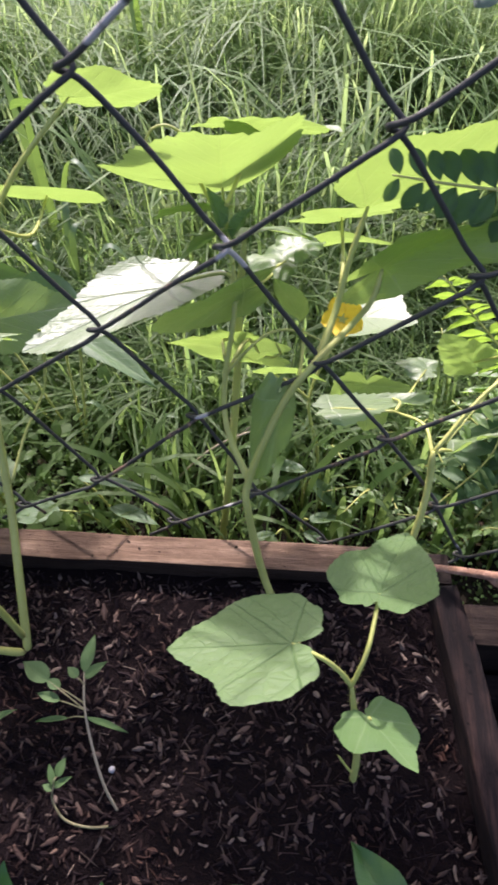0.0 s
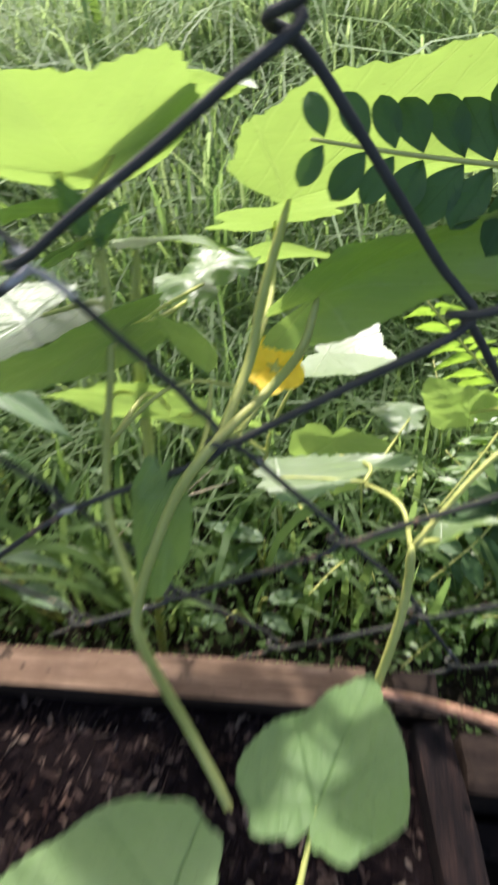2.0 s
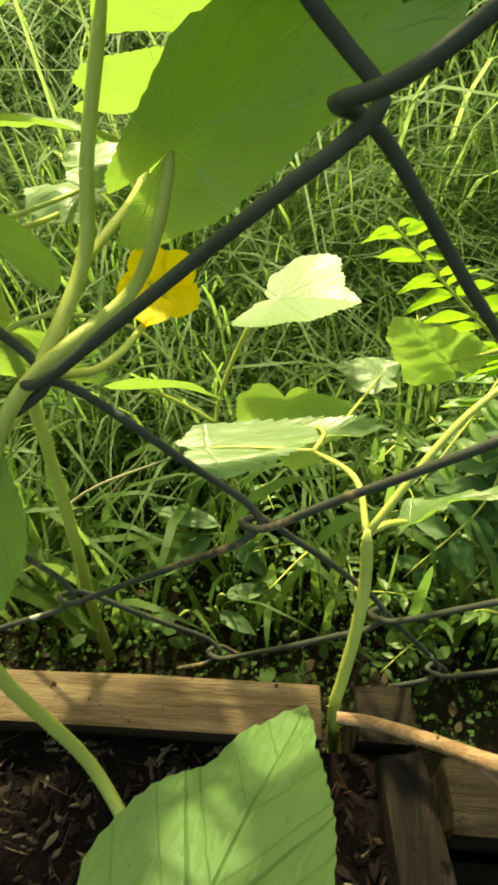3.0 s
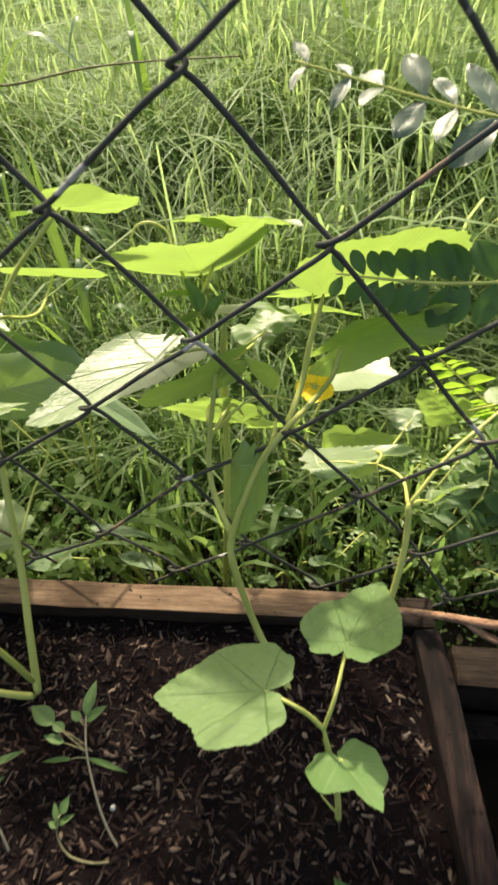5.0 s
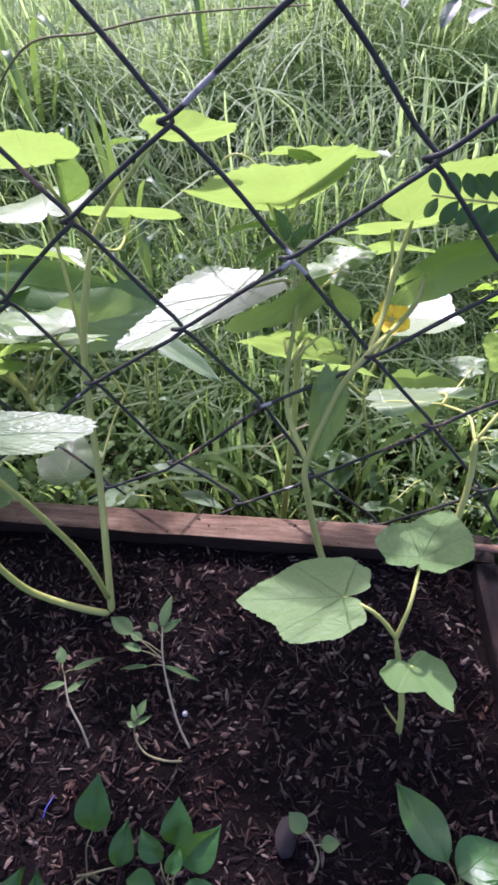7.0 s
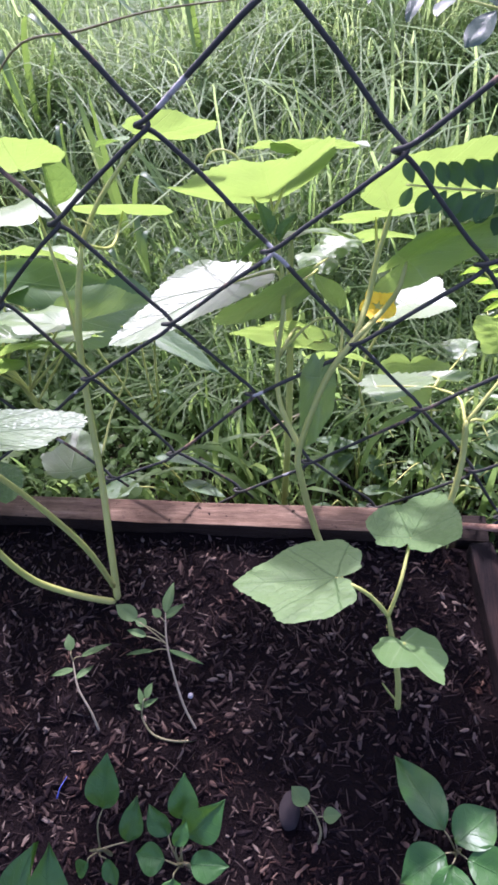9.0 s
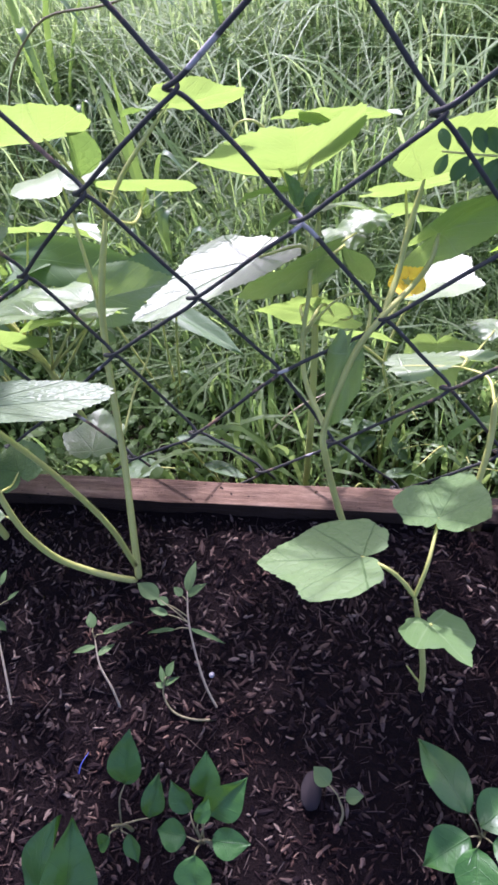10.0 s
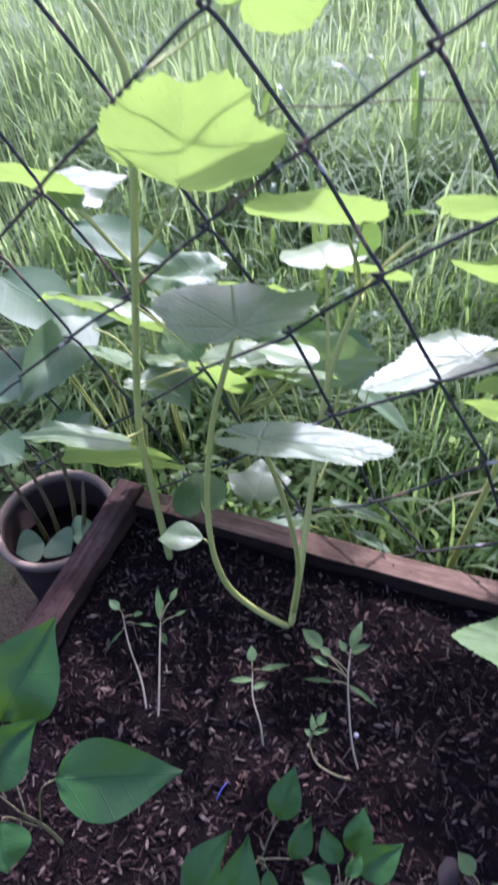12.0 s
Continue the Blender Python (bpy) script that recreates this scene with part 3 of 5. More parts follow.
add_stem(vine, [(-0.312, 0.274, 0.445), (-0.296, 0.325, 0.452), (-0.262, 0.36, 0.471)], 0.0018, 0.0013, name="petiole")
add_leaf(vine, (-0.262, 0.36, 0.472), (-0.21, 0.33, 0.516), SUNNY, 0.095, seed=2, ruffle=0.04)
add_stem(vine, [(-0.341, 0.222, 0.17), (-0.342, 0.212, 0.174), (-0.35, 0.194, 0.181)], 0.002, 0.0014, name="petiole")
add_leaf(vine, (-0.35, 0.194, 0.181), (-0.453, 0.183, 0.178), (-0.053, 0.207, 0.977), material=CUCUMBER, seed=3, lobes=((1, 0.86, 0.84, 0.87, 0.76, 0.6, 0.17, 0.12), (1, 0.83, 0.78, 0.76, 0.63, 0.35, 0.17, 0.08)), breadth=0.213, fold=(0.053, 0.021), droop=-0.005, cup=0.008, label="flat pale leaf reaching over the side board")
add_leaf(vine, (-0.355, 0.238, 0.105), (-0.475, 0.25, 0.075), (0, 0.85, 0.52), 0.105, seed=4, droop=0.05, label="shaded dark green leaf over the pot's rim")
add_stem(vine, [(-0.34, 0.214, 0.12), (-0.346, 0.226, 0.115), (-0.355, 0.238, 0.105)], 0.0018, 0.0014, name="petiole")
add_stem(vine, [(-0.333, 0.232, 0.245), (-0.35, 0.236, 0.262), (-0.372, 0.238, 0.268)], 0.0014, 0.001, name="petiole")
add_oval(vine, (-0.333, 0.23, 0.235), (-0.395, 0.25, 0.245), (0, 0.4, 0.9), 0.024, YOUNG, 5, label="narrow pale young leaf")
add_leaf(vine, (-0.3, 0.256, 0.252), (-0.29, 0.283, 0.278), (0, 0.1, 1), 0.05, YOUNG, 6)
add_stem(vine, [(-0.325, 0.237, 0.3), (-0.314, 0.246, 0.28), (-0.3, 0.256, 0.253)], 0.0015, 0.001, name="petiole")

# plant with a stem that creeps over the soil and two rising shoots
mid = thing("cucumber_plant", (-0.187, 0.161, 0), "cucumber plant with two rising shoots and a creeping stem", "plant", "cucumber plants")
add_stem(mid, [(-0.187, 0.161, -0.01), (-0.187, 0.2, 0.046), (-0.19, 0.24, 0.093), (-0.189, 0.3, 0.196), (-0.173, 0.339, 0.265)], 0.0034, 0.0026)
add_stem(mid, [(-0.173, 0.339, 0.265), (-0.15, 0.352, 0.295), (-0.112, 0.367, 0.33)], 0.0024, 0.0017, name="petiole")
add_leaf(mid, (-0.112, 0.367, 0.33), (-0.06, 0.354, 0.339), (0.126, 0.841, 0.526), material=CUCUMBER, seed=11, lobes=((1, 1, 0.86, 0.85, 0.75, 0.55, 0.24, 0.08), (1, 0.89, 0.81, 0.7, 0.66, 0.46, 0.17, 0.11)), breadth=0.471, fold=(0.126, 0.124), droop=-0.012, cup=-0.008, label="thin sunlit leaf seen edge on")
add_oval(mid, (-0.121, 0.361, 0.33), (-0.15, 0.372, 0.326), (0, 0.4, 0.9), 0.02, YOUNG, 12)
add_stem(mid, [(-0.173, 0.339, 0.265), (-0.172, 0.325, 0.3), (-0.183, 0.319, 0.34)], 0.0022, 0.0015, name="petiole")
add_leaf(mid, (-0.183, 0.319, 0.34), (-0.208, 0.261, 0.386), (-0.15, 0.651, 0.744), material=CUCUMBER, seed=13, lobes=((1, 0.91, 0.81, 0.66, 0.51, 0.45, 0.36, 0.1), (1, 0.96, 0.96, 0.92, 0.87, 0.5, 0.24, 0.07)), breadth=0.939, fold=(0.096, 0.123), droop=-0.025, cup=-0.001, ruffle=0.03, label="glowing yellow-green leaf held to the sun")
add_stem(mid, [(-0.189, 0.298, 0.192), (-0.198, 0.33, 0.235), (-0.209, 0.36, 0.279)], 0.0022, 0.0015, name="petiole")
add_leaf(mid, (-0.209, 0.36, 0.28), (-0.235, 0.405, 0.276), (0.0, 0.12, 0.99), 0.075, seed=14, fold=0.12, label="small leaf with a white glare")
add_leaf(mid, (-0.205, 0.5, 0.18), (-0.198, 0.472, 0.214), SUNNY, 0.1, seed=15, cup=0.0, fold=0.0, ruffle=0.02)
add_stem(mid, [(-0.173, 0.339, 0.264), (-0.19, 0.42, 0.2), (-0.205, 0.5, 0.181)], 0.0018, 0.0013, name="petiole")
add_oval(mid, (-0.178, 0.336, 0.3), (-0.166, 0.33, 0.345), (0.7, -0.4, 0.3), 0.026, YOUNG, 16, fold=0.9, label="folded young leaf tip")
add_stem(mid, [(-0.173, 0.338, 0.266), (-0.178, 0.34, 0.282), (-0.178, 0.336, 0.301)], 0.0016, 0.0012, name="petiole")
add_stem(mid, [(-0.184, 0.168, 0.02), (-0.172, 0.158, 0.12), (-0.174, 0.146, 0.22), (-0.182, 0.133, 0.3)], 0.003, 0.002, name="petiole")
add_leaf(mid, (-0.182, 0.133, 0.3), (-0.105, 0.144, 0.302), (-0.043, 0.126, 0.991), material=SHEEN, seed=17, lobes=((1, 1.06, 0.92, 0.79, 0.66, 0.5, 0.38, 0.11), (1, 0.93, 0.98, 0.67, 0.71, 0.57, 0.44, 0.1)), breadth=0.329, fold=(0.021, 0.063), droop=0.039, cup=0.022, ruffle=0.012, label="large flat leaf with a pale grey sheen")
add_stem(mid, [(-0.189, 0.162, -0.004), (-0.205, 0.158, 0.012), (-0.222, 0.156, 0.028), (-0.238, 0.153, 0.055), (-0.246, 0.153, 0.085), (-0.25, 0.156, 0.12), (-0.252, 0.168, 0.17), (-0.24, 0.178, 0.25), (-0.215, 0.186, 0.335)], 0.0033, 0.002, label="pale green creeping stem")
add_leaf(mid, (-0.214, 0.186, 0.337), (-0.24, 0.24, 0.335), (0.05, 0.06, 0.99), material=SHEEN, seed=18, lobes=((1, 0.99, 0.93, 0.89, 0.69, 0.55, 0.37, 0.14), (1, 0.85, 0.75, 0.92, 0.67, 0.44, 0.3, 0.14)), breadth=1.103, fold=(0.12, 0.097), droop=0.049, cup=-0.001, label="broad leaf with clear veins and a silvery sheen", ruffle=0.03)
add_oval(mid, (-0.258, 0.158, 0.124), (-0.296, 0.146, 0.128), (0.05, 0.0, 1), 0.03, CUCUMBER, 19, belly=0.5, label="pale rounded seed leaf")
add_stem(mid, [(-0.249, 0.156, 0.112), (-0.253, 0.157, 0.12), (-0.258, 0.158, 0.124)], 0.0012, 0.0009, name="petiole")
add_leaf(mid, (-0.305, 0.235, 0.062), (-0.332, 0.275, 0.062), (0, -0.2, 0.98), 0.06, YOUNG, 20, kind="heart")
add_stem(mid, [(-0.251, 0.166, 0.15), (-0.28, 0.2, 0.1), (-0.305, 0.235, 0.063)], 0.0013, 0.001, name="petiole")

# vine that climbs the wire in the middle, with the flower
climber = thing("cucumber_plant", (0.01, 0.2, 0), "flowering cucumber vine winding up through the wire mesh", "plant", "cucumber plants")
add_stem(climber, [(0.036, 0.165, -0.012), (0.022, 0.19, 0.002), (0.001, 0.218, 0.028), (-0.01, 0.23, 0.113), (-0.01, 0.242, 0.14), (0.011, 0.26, 0.197), (0.03, 0.27, 0.226), (0.05, 0.298, 0.228), (0.061, 0.301, 0.246), (0.066, 0.311, 0.261)], 0.0033, 0.0015)
add_leaf(climber, (0.066, 0.311, 0.261), (0.126, 0.288, 0.321), (0.066, 0.95, 0.305), material=CUCUMBER, seed=21, lobes=((1, 0.79, 1.03, 0.79, 0.75, 0.62, 0.57, 0.04), (1, 0.89, 0.79, 0.8, 0.55, 0.45, 0.35, 0.07)), breadth=0.248, fold=(-0.087, 0.019), droop=0.038, cup=0.034, ruffle=0.04, label="long sunlit leaf above the flower")
add_stem(climber, [(0.031, 0.272, 0.225), (0.041, 0.3, 0.239), (0.046, 0.311, 0.262), (0.055, 0.325, 0.292)], 0.0027, 0.002, name="petiole")
add_leaf(climber, (0.055, 0.325, 0.292), (0.134, 0.315, 0.319), (-0.078, 0.846, 0.528), material=CUCUMBER, seed=22, lobes=((1, 0.92, 0.83, 0.82, 0.7, 0.44, 0.11, 0.04), (1, 1.09, 1.01, 0.86, 0.62, 0.4, 0.09, 0.05)), breadth=0.67, fold=(0.196, 0.182), droop=-0.009, cup=-0.009, ruffle=0.03, label="large yellow-green leaf behind a dark frond")
add_stem(climber, [(-0.01, 0.242, 0.138), (-0.027, 0.275, 0.154), (-0.029, 0.3, 0.178), (-0.022, 0.325, 0.225), (-0.033, 0.383, 0.265)], 0.0028, 0.0018, name="petiole")
add_leaf(climber, (-0.033, 0.383, 0.265), (-0.018, 0.297, 0.338), (-0.222, 0.615, 0.757), material=CUCUMBER, seed=23, lobes=((1, 0.92, 0.91, 0.76, 0.64, 0.48, 0.34, 0.17), (1, 0.89, 0.87, 0.86, 0.96, 0.61, 0.38, 0.11)), breadth=0.66, fold=(0.141, 0.157), droop=-0.019, cup=-0.064, ruffle=0.02, label="broad glowing leaf standing on its stalk")
add_leaf(climber, (0.008, 0.262, 0.2), (-0.007, 0.241, 0.14), (-0.027, -0.941, 0.337), material=CUCUMBER, seed=24, lobes=((1, 0.93, 0.89, 0.92, 0.72, 0.47, 0.22, 0.08), (1, 0.89, 0.76, 0.74, 0.79, 0.63, 0.28, 0.3)), breadth=0.269, fold=(0.034, -0.014), droop=0.002, cup=0.015, label="limp leaf hanging down along the stem")
add_oval(climber, (0.02, 0.318, 0.212), (0.006, 0.316, 0.256), (0.2, 0.9, 0.3), 0.02, CUCUMBER, 25, label="dark mottled young leaf")
add_leaf(climber, (-0.016, 0.323, 0.232), (-0.071, 0.292, 0.228), (-0.48, 0.812, 0.333), material=CUCUMBER, seed=26, lobes=((1, 0.96, 0.86, 0.74, 0.71, 0.76, 0.4, 0.08), (1, 0.88, 0.76, 0.75, 0.81, 0.68, 0.34, 0.12)), breadth=0.485, fold=(-0.036, -0.032), droop=0.009, cup=0.03, label="green leaf in another leaf's shade")
add_leaf(climber, (-0.01, 0.346, 0.153), (-0.079, 0.349, 0.161), (0.075, 0.966, 0.249), material=CUCUMBER, seed=27, lobes=((1, 0.81, 0.84, 0.92, 0.65, 0.48, 0.42, 0.12), (1, 0.82, 0.74, 0.84, 0.81, 0.55, 0.45, 0.16)), breadth=0.455, fold=(0.074, 0.022), droop=0.034, cup=0.015, label="bright green lower leaf")
add_stem(climber, [(-0.023, 0.322, 0.22), (-0.012, 0.332, 0.236), (-0.016, 0.323, 0.232)], 0.0018, 0.0013, name="petiole")
add_stem(climber, [(-0.029, 0.3, 0.178), (-0.018, 0.34, 0.172), (-0.01, 0.346, 0.153)], 0.0018, 0.0013, name="petiole")
add_stem(climber, [(0.02, 0.265, 0.212), (0.022, 0.29, 0.206), (0.022, 0.312, 0.212)], 0.0016, 0.0012, name="petiole")
add_leaf(climber, (-0.074, 0.352, 0.208), (-0.155, 0.289, 0.209), (-0.06, 0.02, 0.995), material=SHEEN, seed=28, lobes=((1, 0.94, 0.84, 0.7, 0.76, 0.68, 0.5, 0.1), (1, 0.88, 0.78, 0.86, 0.85, 0.52, 0.38, 0.12)), breadth=0.43, fold=(0.1, 0.06), droop=0.04, cup=-0.013, ruffle=0.02, label="wrinkled leaf whitened by the sun's glare")
add_stem(climber, [(-0.022, 0.326, 0.228), (-0.03, 0.342, 0.23), (-0.067, 0.356, 0.209)], 0.0018, 0.0013, name="petiole")
add_leaf(climber, (-0.011, 0.4, 0.292), (0.04, 0.385, 0.312), (0, 0.7, 0.7), 0.045, seed=29)
add_leaf(climber, (-0.014, 0.4, 0.292), (-0.05, 0.41, 0.3), (0, 0.6, 0.8), 0.03, seed=33)
add_leaf(climber, (0.045, 0.395, 0.236), (0.025, 0.383, 0.252), (0.043, 0.768, 0.639), material=CUCUMBER, seed=30, lobes=((1, 0.85, 0.81, 0.78, 1.03, 0.51, 0.19, 0.04), (1, 0.95, 0.71, 0.96, 0.76, 0.59, 0.35, 0.11)), breadth=1.562, fold=(-0.094, 0.05), droop=0.04, cup=0.054, ruffle=0.02)
add_oval(climber, (0.018, 0.43, 0.184), (0.082, 0.402, 0.224), (0.1, 0.75, 0.6), 0.028, CUCUMBER, 31)
add_leaf(climber, (-0.039, 0.365, 0.26), (-0.083, 0.37, 0.255), (0, 0.6, 0.8), 0.032, seed=32, cup=0.0, ruffle=0.04)
add_leaf(climber, (-0.027, 0.358, 0.25), (-0.056, 0.332, 0.258), (-0.1, 0.6, 0.8), 0.034, seed=38, kind="angled", fold=0.2, ruffle=0.05)
add_stem(climber, [(-0.026, 0.348, 0.276), (-0.02, 0.375, 0.28), (-0.012, 0.4, 0.292)], 0.0016, 0.0012, name="petiole")
add_stem(climber, [(0.041, 0.3, 0.238), (0.046, 0.35, 0.23), (0.045, 0.395, 0.236)], 0.0018, 0.0013, name="petiole")
add_stem(climber, [(-0.022, 0.325, 0.224), (-0.005, 0.38, 0.195), (0.018, 0.43, 0.184)], 0.0016, 0.0012, name="petiole")
add_stem(climber, [(-0.024, 0.338, 0.252), (-0.032, 0.352, 0.257), (-0.039, 0.364, 0.26)], 0.0013, 0.0009, name="petiole")
add_stem(climber, [(-0.023, 0.334, 0.244), (-0.026, 0.346, 0.248), (-0.027, 0.357, 0.25)], 0.0013, 0.0009, name="petiole")
add_stem(climber, [(-0.03, 0.3, 0.18), (0.0, 0.33, 0.19), (0.03, 0.345, 0.172), (0.05, 0.335, 0.155)], 0.0012, 0.0006, name="tendril")

add_leaf(climber, (0.008, 0.4, 0.194), (-0.024, 0.415, 0.194), (0.05, 0.0, 1), 0.04, seed=34, ruffle=0.12, label="small wilted leaf bleached by glare")
add_leaf(climber, (0.01, 0.4, 0.206), (0.036, 0.41, 0.206), (0.05, 0.0, 1), 0.03, seed=35, ruffle=0.12)
add_stem(climber, [(-0.022, 0.325, 0.224), (-0.008, 0.37, 0.205), (0.009, 0.4, 0.196)], 0.0015, 0.001, name="petiole")
add_stem(climber, [(-0.03, 0.35, 0.26), (-0.05, 0.385, 0.276), (-0.056, 0.4, 0.287), (-0.066, 0.4, 0.296), (-0.077, 0.4, 0.294), (-0.084, 0.398, 0.284)], 0.0012, 0.0008, name="tendril", label="pale curled tendril")
add_stem(climber, [(-0.029, 0.305, 0.19), (-0.034, 0.34, 0.172), (-0.018, 0.355, 0.15), (-0.003, 0.345, 0.15), (0.006, 0.335, 0.164), (0.004, 0.33, 0.18)], 0.0013, 0.0007, name="tendril")
add_oval(climber, (-0.03, 0.345, 0.262), (-0.035, 0.35, 0.286), (0.6, -0.5, 0.4), 0.012, YOUNG, 36, fold=0.8)
add_oval(climber, (-0.024, 0.345, 0.255), (-0.012, 0.352, 0.274), (-0.5, -0.5, 0.5), 0.01, YOUNG, 37, fold=0.8)

def flower(parent, centre, face, size, seed):
    """Five wavy yellow petals on a short green cup."""
    rnd = random.Random(seed)
    face = Vector(face).normalized()
    side = face.orthogonal().normalized()
    up = face.cross(side)
    centre = Vector(centre)
    bm = tube(bmesh.new(), [centre - face * 0.012, centre - face * 0.006, centre - face * 0.001], [0.0018, 0.003, 0.0038])
    cup = part("flower", bm, STEM, parent, "bright yellow cucumber flower")
    for k in range(5):
        a = k * math.tau / 5 + rnd.uniform(-0.1, 0.1)
        out = side * math.cos(a) + up * math.sin(a)
        tip = centre + out * size + face * size * rnd.uniform(0.1, 0.55)
        part("petal", long_leaf(centre + out * 0.002, tip, face, size * 0.95, 0.2, 0.1, 0.1, seed * 10 + k, 0.55, 0.6), PETAL, cup, "crumpled yellow petal")


flower(climber, (0.048, 0.335, 0.199), (0.1, -0.45, 0.85), 0.0145, 3)
add_stem(climber, [(0.031, 0.272, 0.226), (0.037, 0.3, 0.2), (0.048, 0.337, 0.192)], 0.0018, 0.0014, name="petiole")

# curling tips on the middle plant
add_stem(mid, [(-0.173, 0.338, 0.268), (-0.165, 0.33, 0.29), (-0.158, 0.322, 0.298), (-0.15, 0.322, 0.292), (-0.152, 0.325, 0.284)], 0.001, 0.0006, name="tendril")
add_stem(mid, [(-0.186, 0.25, 0.11), (-0.178, 0.28, 0.13), (-0.16, 0.3, 0.16), (-0.152, 0.31, 0.2), (-0.15, 0.305, 0.212)], 0.0011, 0.0007, name="tendril", label="thin dry tendril")

# shoot at the right end of the back board
shoot = thing("cucumber_plant", (0.115, 0.25, GROUND_Z), "forked cucumber shoot leaning over the back board", "plant", "cucumber plants")
add_stem(shoot, [(0.115, 0.25, -0.185), (0.113, 0.248, -0.06), (0.111, 0.25, 0.008), (0.115, 0.26, 0.034), (0.12, 0.274, 0.06), (0.1225, 0.287, 0.08), (0.122, 0.298, 0.103)], 0.003, 0.0027)
add_stem(shoot, [(0.122, 0.298, 0.1), (0.154, 0.33, 0.127), (0.179, 0.351, 0.136), (0.207, 0.38, 0.134)], 0.0022, 0.0015, name="petiole")
add_stem(shoot, [(0.122, 0.298, 0.1), (0.118, 0.325, 0.1), (0.1, 0.352, 0.082)], 0.002, 0.0014, name="petiole")
add_stem(shoot, [(0.122, 0.298, 0.1), (0.131, 0.306, 0.094), (0.142, 0.315, 0.081)], 0.0022, 0.0016, name="petiole")
add_leaf(shoot, (0.142, 0.315, 0.081), (0.182, 0.316, 0.112), (-0.383, 0.795, 0.47), material=CUCUMBER, seed=41, lobes=((1, 0.93, 0.82, 0.82, 0.71, 0.36, 0.16, 0.08), (1, 0.87, 0.67, 0.82, 0.71, 0.41, 0.18, 0.1)), breadth=0.38, fold=(0.189, 0.023), droop=0.062, cup=0.029, ruffle=0.1, label="bright notched leaf in the sun")
add_leaf(shoot, (0.047, 0.353, 0.082), (0.138, 0.383, 0.068), (-0.05, 0.1, 0.99), material=CUCUMBER, seed=42, lobes=((1, 0.87, 0.85, 0.85, 0.8, 0.36, 0.12, 0.07), (1, 0.7, 0.7, 0.84, 0.91, 0.39, 0.15, 0.05)), breadth=0.24, fold=(-0.035, 0.055), droop=0.01, cup=0.012, teeth=0.05, label="long toothed leaf with a white sheen")
add_leaf(shoot, (0.083, 0.415, 0.04), (0.088, 0.41, -0.016), (0.1, 0.86, 0.5), material=CUCUMBER, seed=43, lobes=((1, 0.88, 0.66, 0.87, 0.72, 0.5, 0.36, 0.11), (1, 0.98, 0.72, 0.84, 0.9, 0.42, 0.33, 0.13)), breadth=0.81, fold=(0.103, 0.098), droop=0.042, cup=0.02, label="bright green leaf in the sun")
add_stem(shoot, [(0.1, 0.352, 0.082), (0.104, 0.37, 0.075), (0.085, 0.41, 0.032)], 0.0014, 0.001, name="petiole")
add_stem(shoot, [(0.1, 0.352, 0.082), (0.07, 0.355, 0.08), (0.047, 0.353, 0.082)], 0.0014, 0.001, name="petiole")
add_leaf(shoot, (0.172, 0.417, 0.074), (0.139, 0.414, 0.11), (0.029, 0.995, 0.096), material=CUCUMBER, seed=44, lobes=((1, 0.95, 0.8, 0.76, 0.75, 0.6, 0.4, 0.13), (1, 0.91, 0.79, 0.71, 0.82, 0.6, 0.39, 0.1)), breadth=0.648, fold=(0.025, -0.004), droop=0.022, cup=0.018, ruffle=0.1, label="curled leaf with a blue-grey sheen")
add_leaf(shoot, (0.141, 0.447, 0.031), (0.112, 0.456, 0.033), (0, 0.1, 0.99), material=CUCUMBER, seed=46, lobes=((1, 0.79, 0.74, 0.78, 0.8, 0.5, 0.49, 0.13), (1, 0.92, 0.83, 0.77, 0.75, 0.68, 0.38, 0.2)), breadth=0.726, fold=(0.026, 0.039), droop=0.026, cup=0.046, ruffle=0.1)
add_stem(shoot, [(0.1, 0.352, 0.082), (0.115, 0.39, 0.055), (0.141, 0.447, 0.031)], 0.0014, 0.001, name="petiole")
add_stem(shoot, [(0.207, 0.38, 0.133), (0.2, 0.392, 0.116), (0.172, 0.417, 0.074)], 0.0015, 0.0011, name="petiole")
add_leaf(shoot, (0.207, 0.38, 0.134), (0.25, 0.41, 0.128), (0, 0.4, 0.9), 0.05, seed=45)

# small plant on the open soil
young = thing("cucumber_plant", (0.069, 0.09, 0), "young cucumber plant with three pale green leaves", "plant", "cucumber plants")
add_stem(young, [(0.069, 0.088, -0.01), (0.067, 0.098, 0.05), (0.058, 0.119, 0.121)], 0.0024, 0.0019)
add_stem(young, [(0.058, 0.119, 0.12), (0.05, 0.121, 0.138), (0.04, 0.122, 0.155), (0.023, 0.129, 0.156)], 0.0018, 0.0014, name="petiole")
add_leaf(young, (0.023, 0.129, 0.156), (-0.045, 0.126, 0.144), (-0.167, 0.44, 0.882), material=YOUNG, seed=57, lobes=((1, 0.83, 0.74, 0.87, 0.73, 0.55, 0.21, 0.04), (1, 0.94, 0.82, 0.82, 0.73, 0.53, 0.3, 0.03)), breadth=0.775, fold=(0.039, 0.048), droop=0.021, cup=0.016, ruffle=0.02, teeth=0.011, label="pale green leaf with sun flecks and bite marks")
add_stem(young, [(0.058, 0.119, 0.121), (0.065, 0.132, 0.146), (0.072, 0.163, 0.15)], 0.0017, 0.0013, name="petiole")
